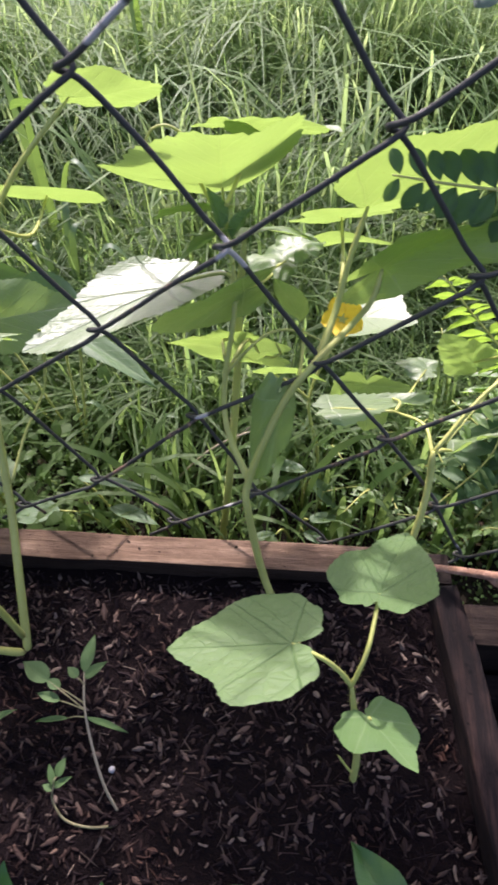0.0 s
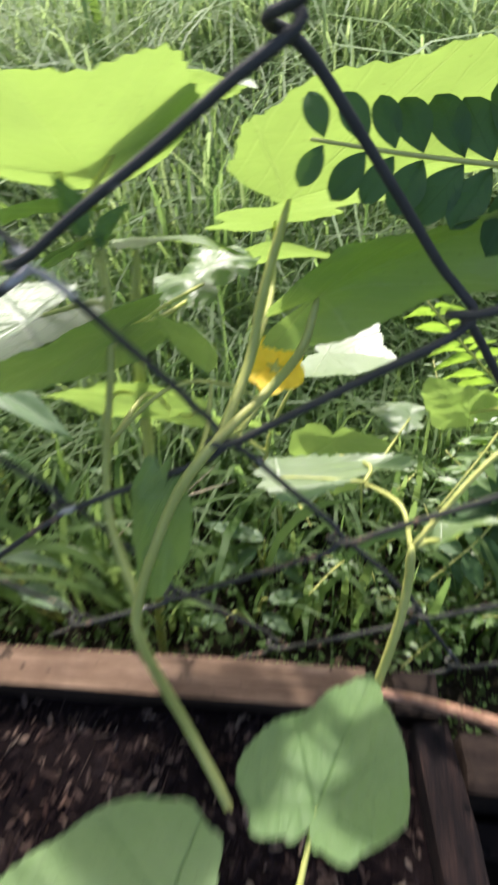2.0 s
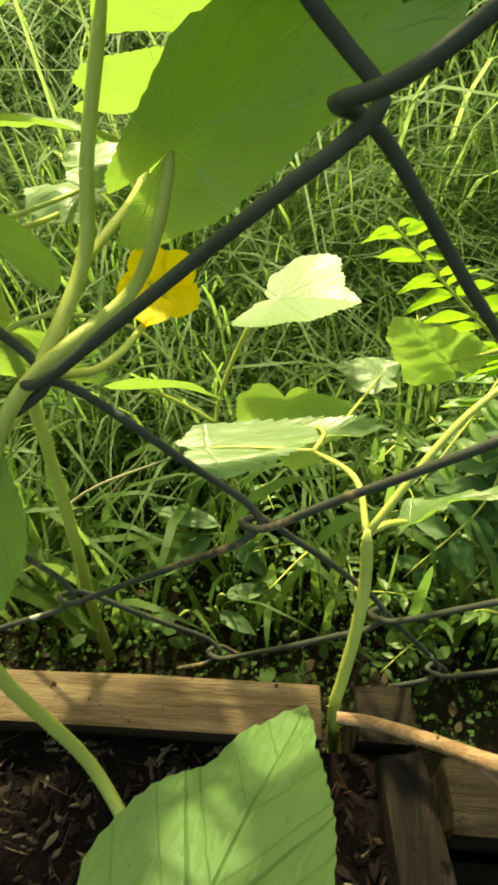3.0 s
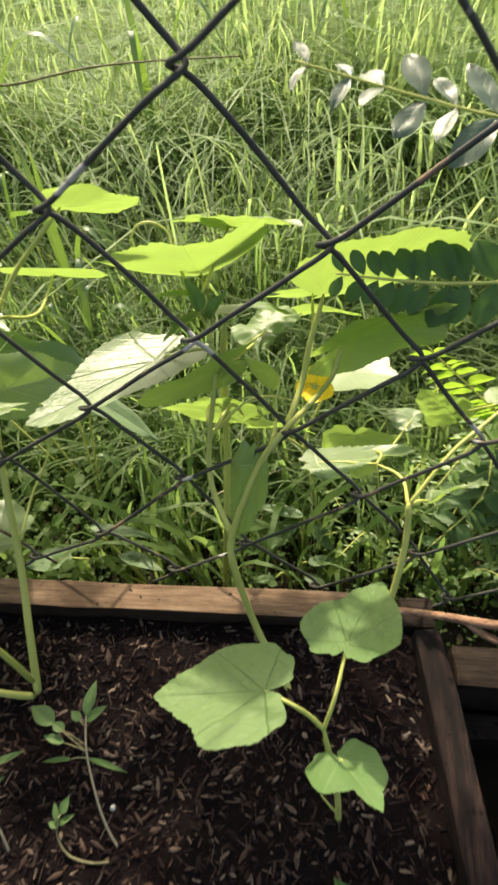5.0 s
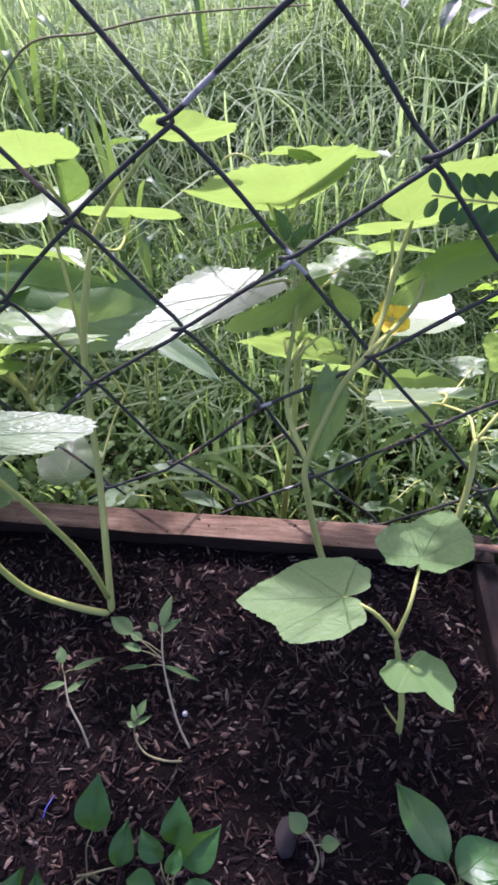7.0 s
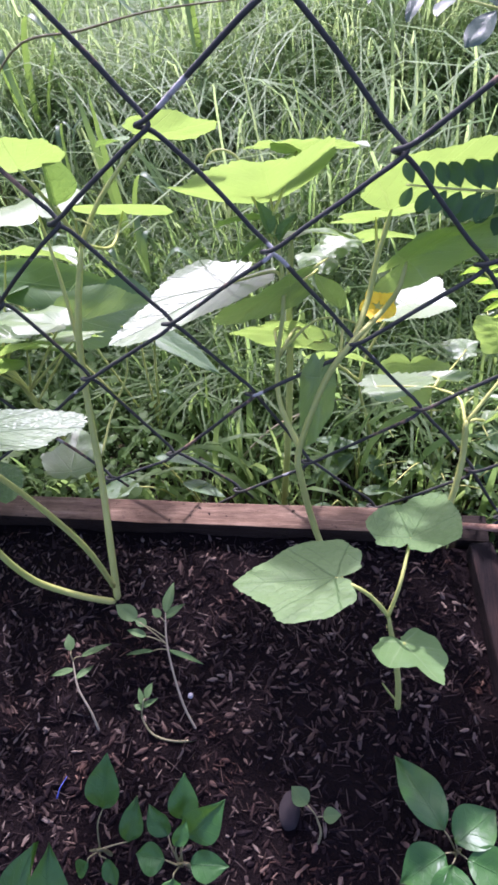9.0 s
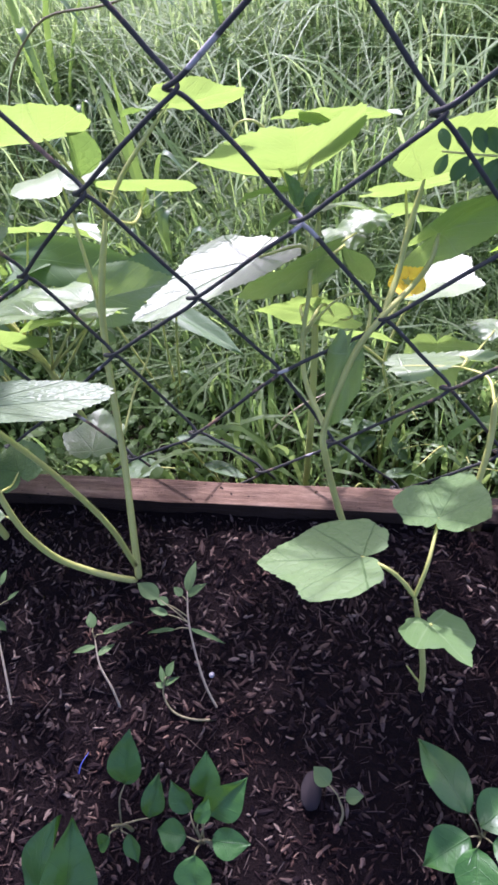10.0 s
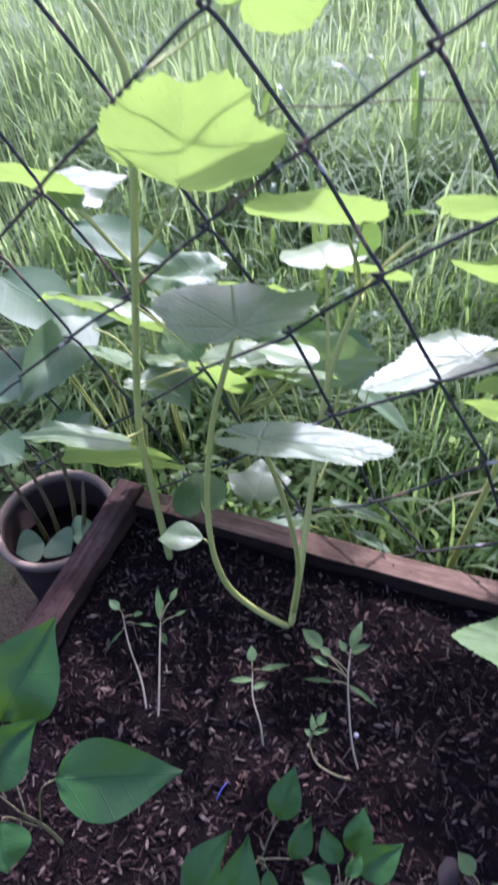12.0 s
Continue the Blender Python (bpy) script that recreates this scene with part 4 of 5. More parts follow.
add_leaf(young, (0.072, 0.163, 0.15), (0.098, 0.229, 0.107), (-0.057, 0.557, 0.829), material=YOUNG, seed=52, lobes=((1, 0.88, 0.72, 0.77, 0.82, 0.51, 0.24, 0.1), (1, 0.81, 0.76, 0.78, 0.79, 0.51, 0.24, 0.09)), breadth=0.48, fold=(0.074, 0.043), droop=0.009, cup=0.017, ruffle=0.03, teeth=0.012, label="pale green leaf, bright down its middle")
add_leaf(young, (0.068, 0.105, 0.11), (0.092, 0.075, 0.118), (0.351, 0.489, 0.799), material=SMALL, seed=53, lobes=((1, 0.78, 0.77, 0.71, 0.71, 0.61, 0.18, 0.04), (1, 0.56, 0.63, 0.79, 0.69, 0.41, 0.24, 0.05)), breadth=1.107, fold=(-0.006, 0.049), droop=-0.052, cup=-0.009, teeth=0.008, label="small heart-shaped leaf with a drooping tip")
add_stem(young, [(0.063, 0.108, 0.085), (0.069, 0.104, 0.108), (0.068, 0.105, 0.11)], 0.0015, 0.0012, name="petiole")
add_stem(young, [(0.069, 0.09, 0.012), (0.063, 0.093, 0.022), (0.056, 0.098, 0.034)], 0.0012, 0.0008, name="petiole")


def seedling(base, points, leaves, label, seed, dry=True):
    """A lanky seedling: bent stem, thin stalks and small leaves (each: where on the stem, tip, width)."""
    ob = thing("tomato_seedling", base, label, "seedling", "tomato seedlings")
    add_stem(ob, points, 0.0011, 0.0006, DRY_STEM if dry else SEEDLING_STEM, sides=7)
    line = spline(points, 6)
    for i, (f, tip, width, length) in enumerate(leaves):
        root, tip = line[round(f * (len(line) - 1))], Vector(tip)
        start = tip + (root - tip).normalized() * length
        if (start - root).length > 0.004:
            add_stem(ob, [root, root.lerp(start, 0.5) + Vector((0, 0, 0.003)), start], 0.00055, 0.0004, SEEDLING_STEM, "stalk", sides=6)
        else:
            start = root
        add_oval(ob, start, tip, (0, 0.15, 0.99), width, TOMATO, seed * 10 + i, droop=0.12)
    return ob


seedling((-0.09, 0.056, 0), [(-0.09, 0.056, -0.004), (-0.1, 0.07, 0.012), (-0.108, 0.088, 0.028), (-0.116, 0.112, 0.044), (-0.12, 0.135, 0.052)],
         [(1.0, (-0.117, 0.16, 0.058), 0.009, 0.022), (0.95, (-0.105, 0.143, 0.055), 0.008, 0.016), (0.9, (-0.131, 0.137, 0.055), 0.007, 0.01), (0.75, (-0.165, 0.14, 0.052), 0.014, 0.024),
          (0.8, (-0.146, 0.129, 0.05), 0.008, 0.012), (0.75, (-0.152, 0.121, 0.046), 0.007, 0.018), (0.7, (-0.157, 0.107, 0.026), 0.0045, 0.03), (0.72, (-0.086, 0.104, 0.028), 0.0045, 0.03)],
         "lanky tomato seedling with a pale bent stem", 1)
seedling((-0.171, 0.045, 0), [(-0.171, 0.045, -0.004), (-0.178, 0.06, 0.014), (-0.19, 0.076, 0.026), (-0.197, 0.095, 0.034)],
         [(1.0, (-0.205, 0.115, 0.04), 0.009, 0.014), (0.9, (-0.216, 0.083, 0.03), 0.006, 0.018), (1.0, (-0.168, 0.112, 0.036), 0.006, 0.026), (0.8, (-0.182, 0.095, 0.026), 0.006, 0.014)],
         "thin tomato seedling bending over the soil", 2)
seedling((-0.09, 0.05, 0), [(-0.09, 0.05, -0.002), (-0.108, 0.047, 0.003), (-0.125, 0.05, 0.006), (-0.134, 0.06, 0.014), (-0.133, 0.068, 0.022)],
         [(1.0, (-0.127, 0.084, 0.03), 0.007, 0.013), (1.0, (-0.138, 0.08, 0.027), 0.005, 0.011), (0.95, (-0.122, 0.074, 0.024), 0.005, 0.01), (0.92, (-0.141, 0.068, 0.021), 0.005, 0.01)], "small tomato seedling lying on the soil", 3, False)
seedling((-0.282, 0.04, 0), [(-0.282, 0.04, -0.004), (-0.296, 0.062, 0.012), (-0.318, 0.085, 0.026), (-0.332, 0.105, 0.04)],
         [(1.0, (-0.349, 0.112, 0.046), 0.009, 0.014), (0.97, (-0.312, 0.11, 0.045), 0.006, 0.01), (0.9, (-0.296, 0.106, 0.038), 0.003, 0.02), (0.85, (-0.345, 0.076, 0.012), 0.003, 0.03)], "lanky tomato seedling near the side board", 4)
seedling((-0.268, 0.034, 0), [(-0.268, 0.034, -0.004), (-0.277, 0.062, 0.014), (-0.287, 0.09, 0.03), (-0.294, 0.11, 0.04)],
         [(1.0, (-0.309, 0.137, 0.052), 0.007, 0.03), (0.85, (-0.283, 0.096, 0.026), 0.007, 0.016), (1.0, (-0.291, 0.143, 0.048), 0.006, 0.014), (0.95, (-0.274, 0.126, 0.045), 0.004, 0.012), (1.0, (-0.3, 0.128, 0.046), 0.004, 0.012)], "withering tomato seedling with a folded leaf", 5)
seedling((0.01, -0.014, 0), [(0.01, -0.014, -0.004), (0.014, -0.004, 0.012), (0.01, 0.006, 0.02)],
         [(1.0, (-0.008, 0.022, 0.024), 0.014, 0.016), (0.95, (0.028, 0.008, 0.022), 0.011, 0.013)], "tiny seedling with two notched leaves", 6, False)


def chili(base, height, leaves, label, seed):
    """A short branching plant with smooth pointed leaves (each: base, tip, normal, width)."""
    ob = thing("chili_seedling", base, label, "seedling", "chili seedlings")
    top = Vector((base[0], base[1], height))
    add_stem(ob, [(base[0], base[1], -0.006), (base[0] + 0.002, base[1] + 0.002, height * 0.5), top], 0.0016, 0.001, SEEDLING_STEM)
    for i, (b, t, nrm, w) in enumerate(leaves):
        add_stem(ob, [(top.x, top.y, height * (0.5 + 0.45 * ((i * 37) % 10) / 10)), Vector(b).lerp(top, 0.4), b], 0.0008, 0.00055, SEEDLING_STEM, "petiole", sides=7)
        add_oval(ob, b, t, nrm, w, CHILI, seed * 10 + i, droop=0.16, fold=0.34, belly=0.44, point=1.15, ruffle=0.07)
    return ob


chili((-0.142, -0.035, 0), 0.045, [((-0.134, -0.01, 0.06), (-0.13, 0.017, 0.089), (0.1, -0.7, 0.7), 0.024), ((-0.119, -0.026, 0.034), (-0.112, -0.003, 0.058), (0.2, -0.6, 0.75), 0.017),
                              ((-0.145, -0.042, 0.036), (-0.158, -0.05, 0.024), (-0.2, -0.3, 0.9), 0.012), ((-0.134, -0.038, 0.03), (-0.126, -0.055, 0.02), (0, -0.2, 1), 0.012)], "small chili seedling with glossy green leaves", 1)
chili((-0.08, -0.036, 0), 0.045, [((-0.079, -0.01, 0.048), (-0.077, 0.013, 0.072), (0.2, -0.6, 0.78), 0.021), ((-0.074, -0.02, 0.05), (-0.048, -0.001, 0.072), (0.1, -0.6, 0.8), 0.026),
                              ((-0.087, -0.02, 0.05), (-0.102, -0.006, 0.062), (-0.1, -0.5, 0.86), 0.018), ((-0.07, -0.034, 0.045), (-0.044, -0.034, 0.05), (0.1, -0.3, 0.95), 0.02),
                              ((-0.088, -0.034, 0.045), (-0.11, -0.034, 0.045), (0, -0.3, 0.95), 0.021), ((-0.08, -0.044, 0.046), (-0.078, -0.07, 0.036), (0, -0.5, 0.87), 0.026), ((-0.079, -0.026, 0.056), (-0.072, -0.012, 0.066), (0.3, -0.5, 0.8), 0.011)],
      "bushy chili seedling with glossy green leaves", 2)
chili((0.107, -0.006, 0), 0.026, [((0.098, 0.005, 0.03), (0.066, 0.053, 0.022), (0, 0.2, 0.98), 0.028), ((0.105, -0.002, 0.03), (0.134, 0.023, 0.026), (0, 0.2, 0.98), 0.03),
                              ((0.098, -0.008, 0.028), (0.068, -0.028, 0.026), (0, 0.1, 1), 0.028), ((0.102, -0.014, 0.03), (0.1, -0.05, 0.032), (0, -0.1, 1), 0.028), ((0.112, -0.01, 0.03), (0.145, -0.02, 0.03), (0, 0, 1), 0.028)],
      "chili seedling with a long pointed leaf", 3)
chili((-0.3, -0.075, 0), 0.1, [((-0.278, -0.05, 0.118), (-0.195, -0.026, 0.142), (0.1, -0.45, 0.89), 0.052), ((-0.338, -0.03, 0.118), (-0.311, 0.025, 0.179), (0.3, -0.6, 0.74), 0.062),
                           ((-0.335, -0.068, 0.105), (-0.302, -0.03, 0.145), (0.2, -0.6, 0.77), 0.044), ((-0.3, -0.085, 0.115), (-0.285, -0.11, 0.105), (0, -0.3, 0.95), 0.05)], "larger chili plant with broad glossy leaves", 4)
chili((-0.155, -0.1, 0), 0.075, [((-0.17, -0.085, 0.072), (-0.161, -0.041, 0.113), (-0.55, -0.55, 0.63), 0.034), ((-0.146, -0.088, 0.08), (-0.136, -0.043, 0.125), (0.5, -0.6, 0.63), 0.034), ((-0.175, -0.105, 0.06), (-0.2, -0.11, 0.05), (0, -0.3, 0.95), 0.03)],
      "chili seedling with two upright pointed leaves", 5)

# ---- behind the fence ----
far = thing("cucumber_plant", (-0.06, 0.325, GROUND_Z), "cucumber plant rooted in the grass behind the fence", "plant", "cucumber plants")
add_stem(far, [(-0.062, 0.325, GROUND_Z - 0.01), (-0.054, 0.33, -0.104), (-0.041, 0.34, 0.003), (-0.03, 0.35, 0.107), (-0.024, 0.36, 0.19), (-0.02, 0.38, 0.23)], 0.0042, 0.0024)
add_leaf(far, (0.076, 0.478, 0.067), (0.126, 0.46, 0.084), (-0.234, 0.14, 0.96), material=CUCUMBER, seed=61, lobes=((1, 0.77, 0.8, 1, 0.85, 0.57, 0.26, 0.1), (1, 0.88, 0.82, 0.71, 0.69, 0.74, 0.31, 0.1)), breadth=0.816, fold=(0.092, 0.095), droop=0.057, cup=-0.003, ruffle=0.02, label="leaf bleached white by the sun's glare")
add_stem(far, [(0.05, 0.41, GROUND_Z - 0.005), (0.042, 0.43, -0.09), (0.03, 0.45, -0.022), (0.055, 0.47, 0.046), (0.076, 0.478, 0.066)], 0.0026, 0.0015, name="petiole")
add_leaf(far, (-0.018, 0.385, 0.232), (0.03, 0.4, 0.226), (0, 0.5, 0.86), 0.032, seed=62)
add_leaf(far, (-0.006, 0.42, 0.048), (0.046, 0.425, 0.046), SUNNY, 0.04, seed=63, kind="heart", cup=0.0, ruffle=0.03, label="small glowing leaf on a forked stalk")
add_stem(far, [(0.031, 0.449, -0.024), (0.008, 0.435, 0.02), (-0.006, 0.42, 0.048)], 0.002, 0.0014, name="petiole")

side_plant = thing("cucumber_plant", (-0.31, 0.37, GROUND_Z), "tangle of cucumber stems and leaves outside the corner", "plant", "cucumber plants")
add_stem(side_plant, [(-0.31, 0.37, GROUND_Z - 0.01), (-0.315, 0.365, 0.0), (-0.33, 0.37, 0.1), (-0.38, 0.385, 0.17), (-0.44, 0.39, 0.24), (-0.48, 0.395, 0.28)], 0.004, 0.002)
TANGLE = [  # base, tip, normal, width, shape, stalk's root
    ((-0.505, 0.398, 0.298), (-0.455, 0.46, 0.3), (0.05, -0.25, 0.96), 0.075, dict(kind="angled", fold=-0.1), (-0.44, 0.39, 0.24)),
    ((-0.506, 0.395, 0.296), (-0.56, 0.345, 0.35), (0, 0.82, 0.57), 0.075, dict(kind="cucumber", cup=0.0), (-0.44, 0.39, 0.24)),
    ((-0.4, 0.335, 0.222), (-0.55, 0.378, 0.212), (0, 0.35, 0.94), 0.06, dict(kind="heart", fold=(0.02, -0.25)), (-0.36, 0.375, 0.14)),
    ((-0.41, 0.45, 0.15), (-0.45, 0.505, 0.14), (0, 0.05, 0.99), 0.085, dict(ruffle=0.12, fold=0.15), (-0.33, 0.37, 0.1)),
    ((-0.335, 0.47, 0.158), (-0.24, 0.455, 0.175), (0, 0.62, 0.78), 0.075, dict(ruffle=0.06, cup=0.02), (-0.33, 0.37, 0.1)),
    ((-0.315, 0.345, 0.118), (-0.322, 0.325, 0.168), (0.05, 0.86, 0.5), 0.08, dict(kind="angled", cup=0.0, ruffle=0.05), (-0.32, 0.368, 0.05)),
    ((-0.285, 0.36, 0.134), (-0.225, 0.345, 0.158), (0, 0.72, 0.69), 0.06, dict(ruffle=0.05), (-0.32, 0.368, 0.05)),
    ((-0.386, 0.36, 0.125), (-0.436, 0.379, 0.119), (0, 0.2, 0.97), 0.036, dict(kind="angled"), (-0.35, 0.376, 0.12)),
    ((-0.417, 0.33, 0.111), (-0.372, 0.345, 0.106), (0, 0.3, 0.95), 0.026, dict(kind="heart"), (-0.35, 0.376, 0.12)),
    ((-0.297, 0.36, 0.145), (-0.372, 0.358, 0.145), (0, 0.2, 0.98), 0.06, dict(fold=0.25), (-0.33, 0.37, 0.09)),
    ((-0.218, 0.33, 0.19), (-0.285, 0.345, 0.192), (0, 0.22, 0.97), 0.052, dict(kind="angled", cup=0.03), (-0.315, 0.366, 0.06)),
    ((-0.215, 0.34, 0.165), (-0.292, 0.32, 0.176), (0, 0.62, 0.78), 0.05, dict(ruffle=0.06), (-0.315, 0.366, 0.06)),
    ((-0.232, 0.385, 0.142), (-0.16, 0.405, 0.145), (0, -0.72, 0.69), 0.06, dict(kind="heart"), (-0.315, 0.366, 0.04)),
    ((-0.3, 0.305, 0.165), (-0.302, 0.282, 0.222), (0, 0.82, 0.57), 0.058, dict(kind="heart", cup=0.0, ruffle=0.03), (-0.32, 0.368, 0.06)),
    ((-0.35, 0.39, 0.222), (-0.432, 0.41, 0.214), (0, -0.15, 0.98), 0.06, dict(ruffle=0.14, fold=0.1, material=SHEEN), (-0.36, 0.375, 0.14)),
    ((-0.28, 0.31, -0.012), (-0.291, 0.375, -0.008), (0, -0.05, 0.99), 0.075, dict(kind="angled"), (-0.31, 0.36, -0.08)),
]
for i, (b, t, nrm, w, shape, root) in enumerate(TANGLE):
    add_stem(side_plant, [root, Vector(root).lerp(Vector(b), 0.5) + Vector((0.006, -0.004, 0.008)), b], 0.0019, 0.0012, name="petiole")
    add_leaf(side_plant, b, t, nrm, w, seed=70 + i, **shape)


def broad_weed(base, blades, label, seed):
    ob = thing("broad_leaf_weed", base, label, "weed", "broad-leaved weeds")
    for i, (b, t, nrm, w) in enumerate(blades):
        add_stem(ob, [base, Vector(base).lerp(Vector(b), 0.6) + Vector((0, 0, 0.02)), b], 0.0016, 0.001, name="stalk", sides=7)
        add_oval(ob, b, t, nrm, w, BROAD, seed * 10 + i, droop=0.1, belly=0.4, fold=0.2)
    return ob


broad_weed((-0.25, 0.47, GROUND_Z), [((-0.4, 0.5, 0.1), (-0.205, 0.452, 0.116), (0, -0.6, 0.8), 0.055), ((-0.176, 0.44, 0.115), (-0.236, 0.395, 0.125), (0, -0.6, 0.8), 0.07),
                                     ((-0.33, 0.5, 0.1), (-0.42, 0.48, 0.08), (0, 0.2, 0.98), 0.06), ((-0.22, 0.47, 0.05), (-0.12, 0.43, 0.02), (0.1, 0.1, 1), 0.03)], "weed with broad dark ribbed leaves behind the wire", 1)
broad_weed((-0.16, 0.35, GROUND_Z), [((-0.172, 0.34, -0.077), (-0.117, 0.321, -0.069), (0, 0.3, 0.95), 0.02), ((-0.206, 0.36, -0.055), (-0.124, 0.353, -0.053), (0, 0.3, 0.95), 0.016),
                                     ((-0.23, 0.34, -0.09), (-0.29, 0.33, -0.09), (0, 0.1, 1), 0.03)], "low weed with narrow pale leaves by the board", 2)
broad_weed((-0.46, 0.45, GROUND_Z), [((-0.47, 0.44, 0.14), (-0.56, 0.38, 0.1), (0.1, 0.2, 0.97), 0.06), ((-0.48, 0.47, 0.16), (-0.52, 0.52, 0.13), (0, 0.2, 0.98), 0.07), ((-0.44, 0.43, 0.1), (-0.37, 0.4, 0.07), (0, 0.2, 0.98), 0.05)], "weed with large grey-green leaves beyond the pot", 3)
broad_weed((-0.5, 0.39, GROUND_Z), [((-0.64, 0.41, 0.165), (-0.485, 0.355, 0.155), (0.3, -0.35, 0.88), 0.08), ((-0.5, 0.385, 0.15), (-0.5, 0.24, 0.15), (0.4, 0.1, 0.9), 0.065), ((-0.57, 0.49, 0.2), (-0.41, 0.45, 0.2), (0.2, -0.3, 0.93), 0.06),
                                    ((-0.53, 0.4, 0.11), (-0.47, 0.5, 0.13), (0.2, 0.05, 0.97), 0.06), ((-0.56, 0.36, 0.1), (-0.62, 0.26, 0.09), (0.2, 0.1, 0.97), 0.08), ((-0.45, 0.4, 0.07), (-0.38, 0.37, 0.05), (0, 0.2, 0.97), 0.06)],
           "large weed with folded blue-grey leaves by the pot", 5)
broad_weed((0.02, 0.36, GROUND_Z), [((0.035, 0.36, -0.12), (0.07, 0.37, -0.125), (0, 0, 1), 0.014), ((0.03, 0.35, -0.13), (0.06, 0.335, -0.13), (0, 0.1, 1), 0.013), ((0.0, 0.34, -0.12), (-0.035, 0.335, -0.125), (0, 0, 1), 0.012)], "low green weed under the flower", 4)

broad_weed((0.03, 0.39, GROUND_Z), [((0.024, 0.395, -0.095), (-0.04, 0.37, -0.125), (-0.1, -0.1, 1), 0.022), ((0.03, 0.4, -0.085), (-0.03, 0.42, -0.09), (0, -0.1, 1), 0.016), ((0.036, 0.4, -0.1), (0.07, 0.38, -0.13), (0.1, 0, 1), 0.02)], "green weed with long pointed leaves behind the wire", 7)


def broad_grass(base, blades, label):
    """A tuft of wide arching blades (each: tip, width, how high it arches)."""
    ob = thing("broad_grass_tuft", base, label, "grass", "broad grass tufts")
    for tip, width, arch in blades:
        root, tip = Vector(base), Vector(tip)
        line = spline([root, root.lerp(tip, 0.25) + Vector((0, 0, arch * 0.75)), root.lerp(tip, 0.62) + Vector((0, 0, arch)), tip], 6)
        bm = bmesh.new()
        across = (tip - root).cross(Vector((0, 0, 1))).normalized()
        rows = []
        for k, p in enumerate(line):
            f = k / (len(line) - 1)
            half = width * 0.5 * (0.45 + 0.55 * math.sin(math.pi * min(1, f * 1.6) * 0.5)) * (1 - f**3) + 0.0003
            rows.append([bm.verts.new(p + across * half * y + Vector((0, 0, 0.35 * abs(y) * half))) for y in (-1, 0, 1)])
        for a, b in zip(rows, rows[1:]):
            for k in (0, 1):
                bm.faces.new((a[k], a[k + 1], b[k + 1], b[k])).smooth = True
        part("blade", bm, BLADE, ob)
    return ob


broad_grass((-0.62, 1.12, GROUND_Z), [((-0.3, 1.1, 0.08), 0.022, 0.2), ((-0.46, 1.05, 0.1), 0.018, 0.16), ((-0.75, 1.0, 0.06), 0.02, 0.2), ((-0.52, 0.95, 0.0), 0.02, 0.2), ((-0.66, 1.2, 0.2), 0.016, 0.08)], "tuft of broad arching blades with a blue-grey sheen")
broad_grass((-0.36, 0.82, GROUND_Z), [((-0.335, 0.8, 0.16), 0.014, 0.03), ((-0.46, 0.78, 0.06), 0.013, 0.1), ((-0.25, 0.76, 0.02), 0.013, 0.1), ((-0.4, 0.9, 0.12), 0.012, 0.06)], "tuft of upright yellow-green blades in the meadow")
broad_grass((-0.17, 0.455, GROUND_Z), [((-0.149, 0.45, -0.005), 0.008, 0.02), ((-0.19, 0.44, -0.03), 0.008, 0.03), ((-0.11, 0.44, -0.05), 0.008, 0.04), ((-0.23, 0.46, -0.06), 0.007, 0.05)], "tuft of bright upright blades close behind the wire")
broad_grass((-0.3, 1.3, GROUND_Z), [((-0.12, 1.25, 0.06), 0.018, 0.2), ((-0.43, 1.2, 0.04), 0.018, 0.2), ((-0.26, 1.1, 0.0), 0.016, 0.22), ((-0.34, 1.4, 0.18), 0.014, 0.08)], "tuft of broad drooping blades in the meadow")
broad_grass((0.12, 1.4, GROUND_Z), [((0.24, 1.35, 0.12), 0.012, 0.12), ((0.02, 1.3, 0.08), 0.013, 0.16), ((0.14, 1.5, 0.24), 0.011, 0.06)], "tuft of thin pale blades in the meadow")
tuft_rnd = random.Random(31)
for x, y in ((-0.42, 0.62), (-0.58, 0.7), (-0.75, 0.85), (-0.5, 0.95), (-0.3, 0.68), (-0.72, 0.6)):
    blades = []
    for k in range(7):
        a, far_end = k * 0.9 + tuft_rnd.uniform(-0.3, 0.3), tuft_rnd.uniform(0.05, 0.16)
        blades.append(((x + math.cos(a) * far_end, y + math.sin(a) * far_end, GROUND_Z + tuft_rnd.uniform(0.06, 0.24)), tuft_rnd.uniform(0.008, 0.016), tuft_rnd.uniform(0.04, 0.12)))
    broad_grass((x, y, GROUND_Z), blades, "leafy tuft of dark green grass beyond the corner")


for root, bend, tip, label in (((-0.13, 0.43, GROUND_Z), (-0.098, 0.43, -0.145), (-0.012, 0.43, -0.021), "pale dry grass stalk leaning behind the wire"),
                               ((-0.16, 0.39, GROUND_Z), (-0.075, 0.4, -0.056), (0.011, 0.4, 0.006), "thin reddish dry stalk among the weeds")):
    dry = thing("dry_stalk", root, label, "stalk", "dry stalks")
    add_stem(dry, [root, bend, tip], 0.0016, 0.0008, DRY_STEM, "shaft", sides=7)


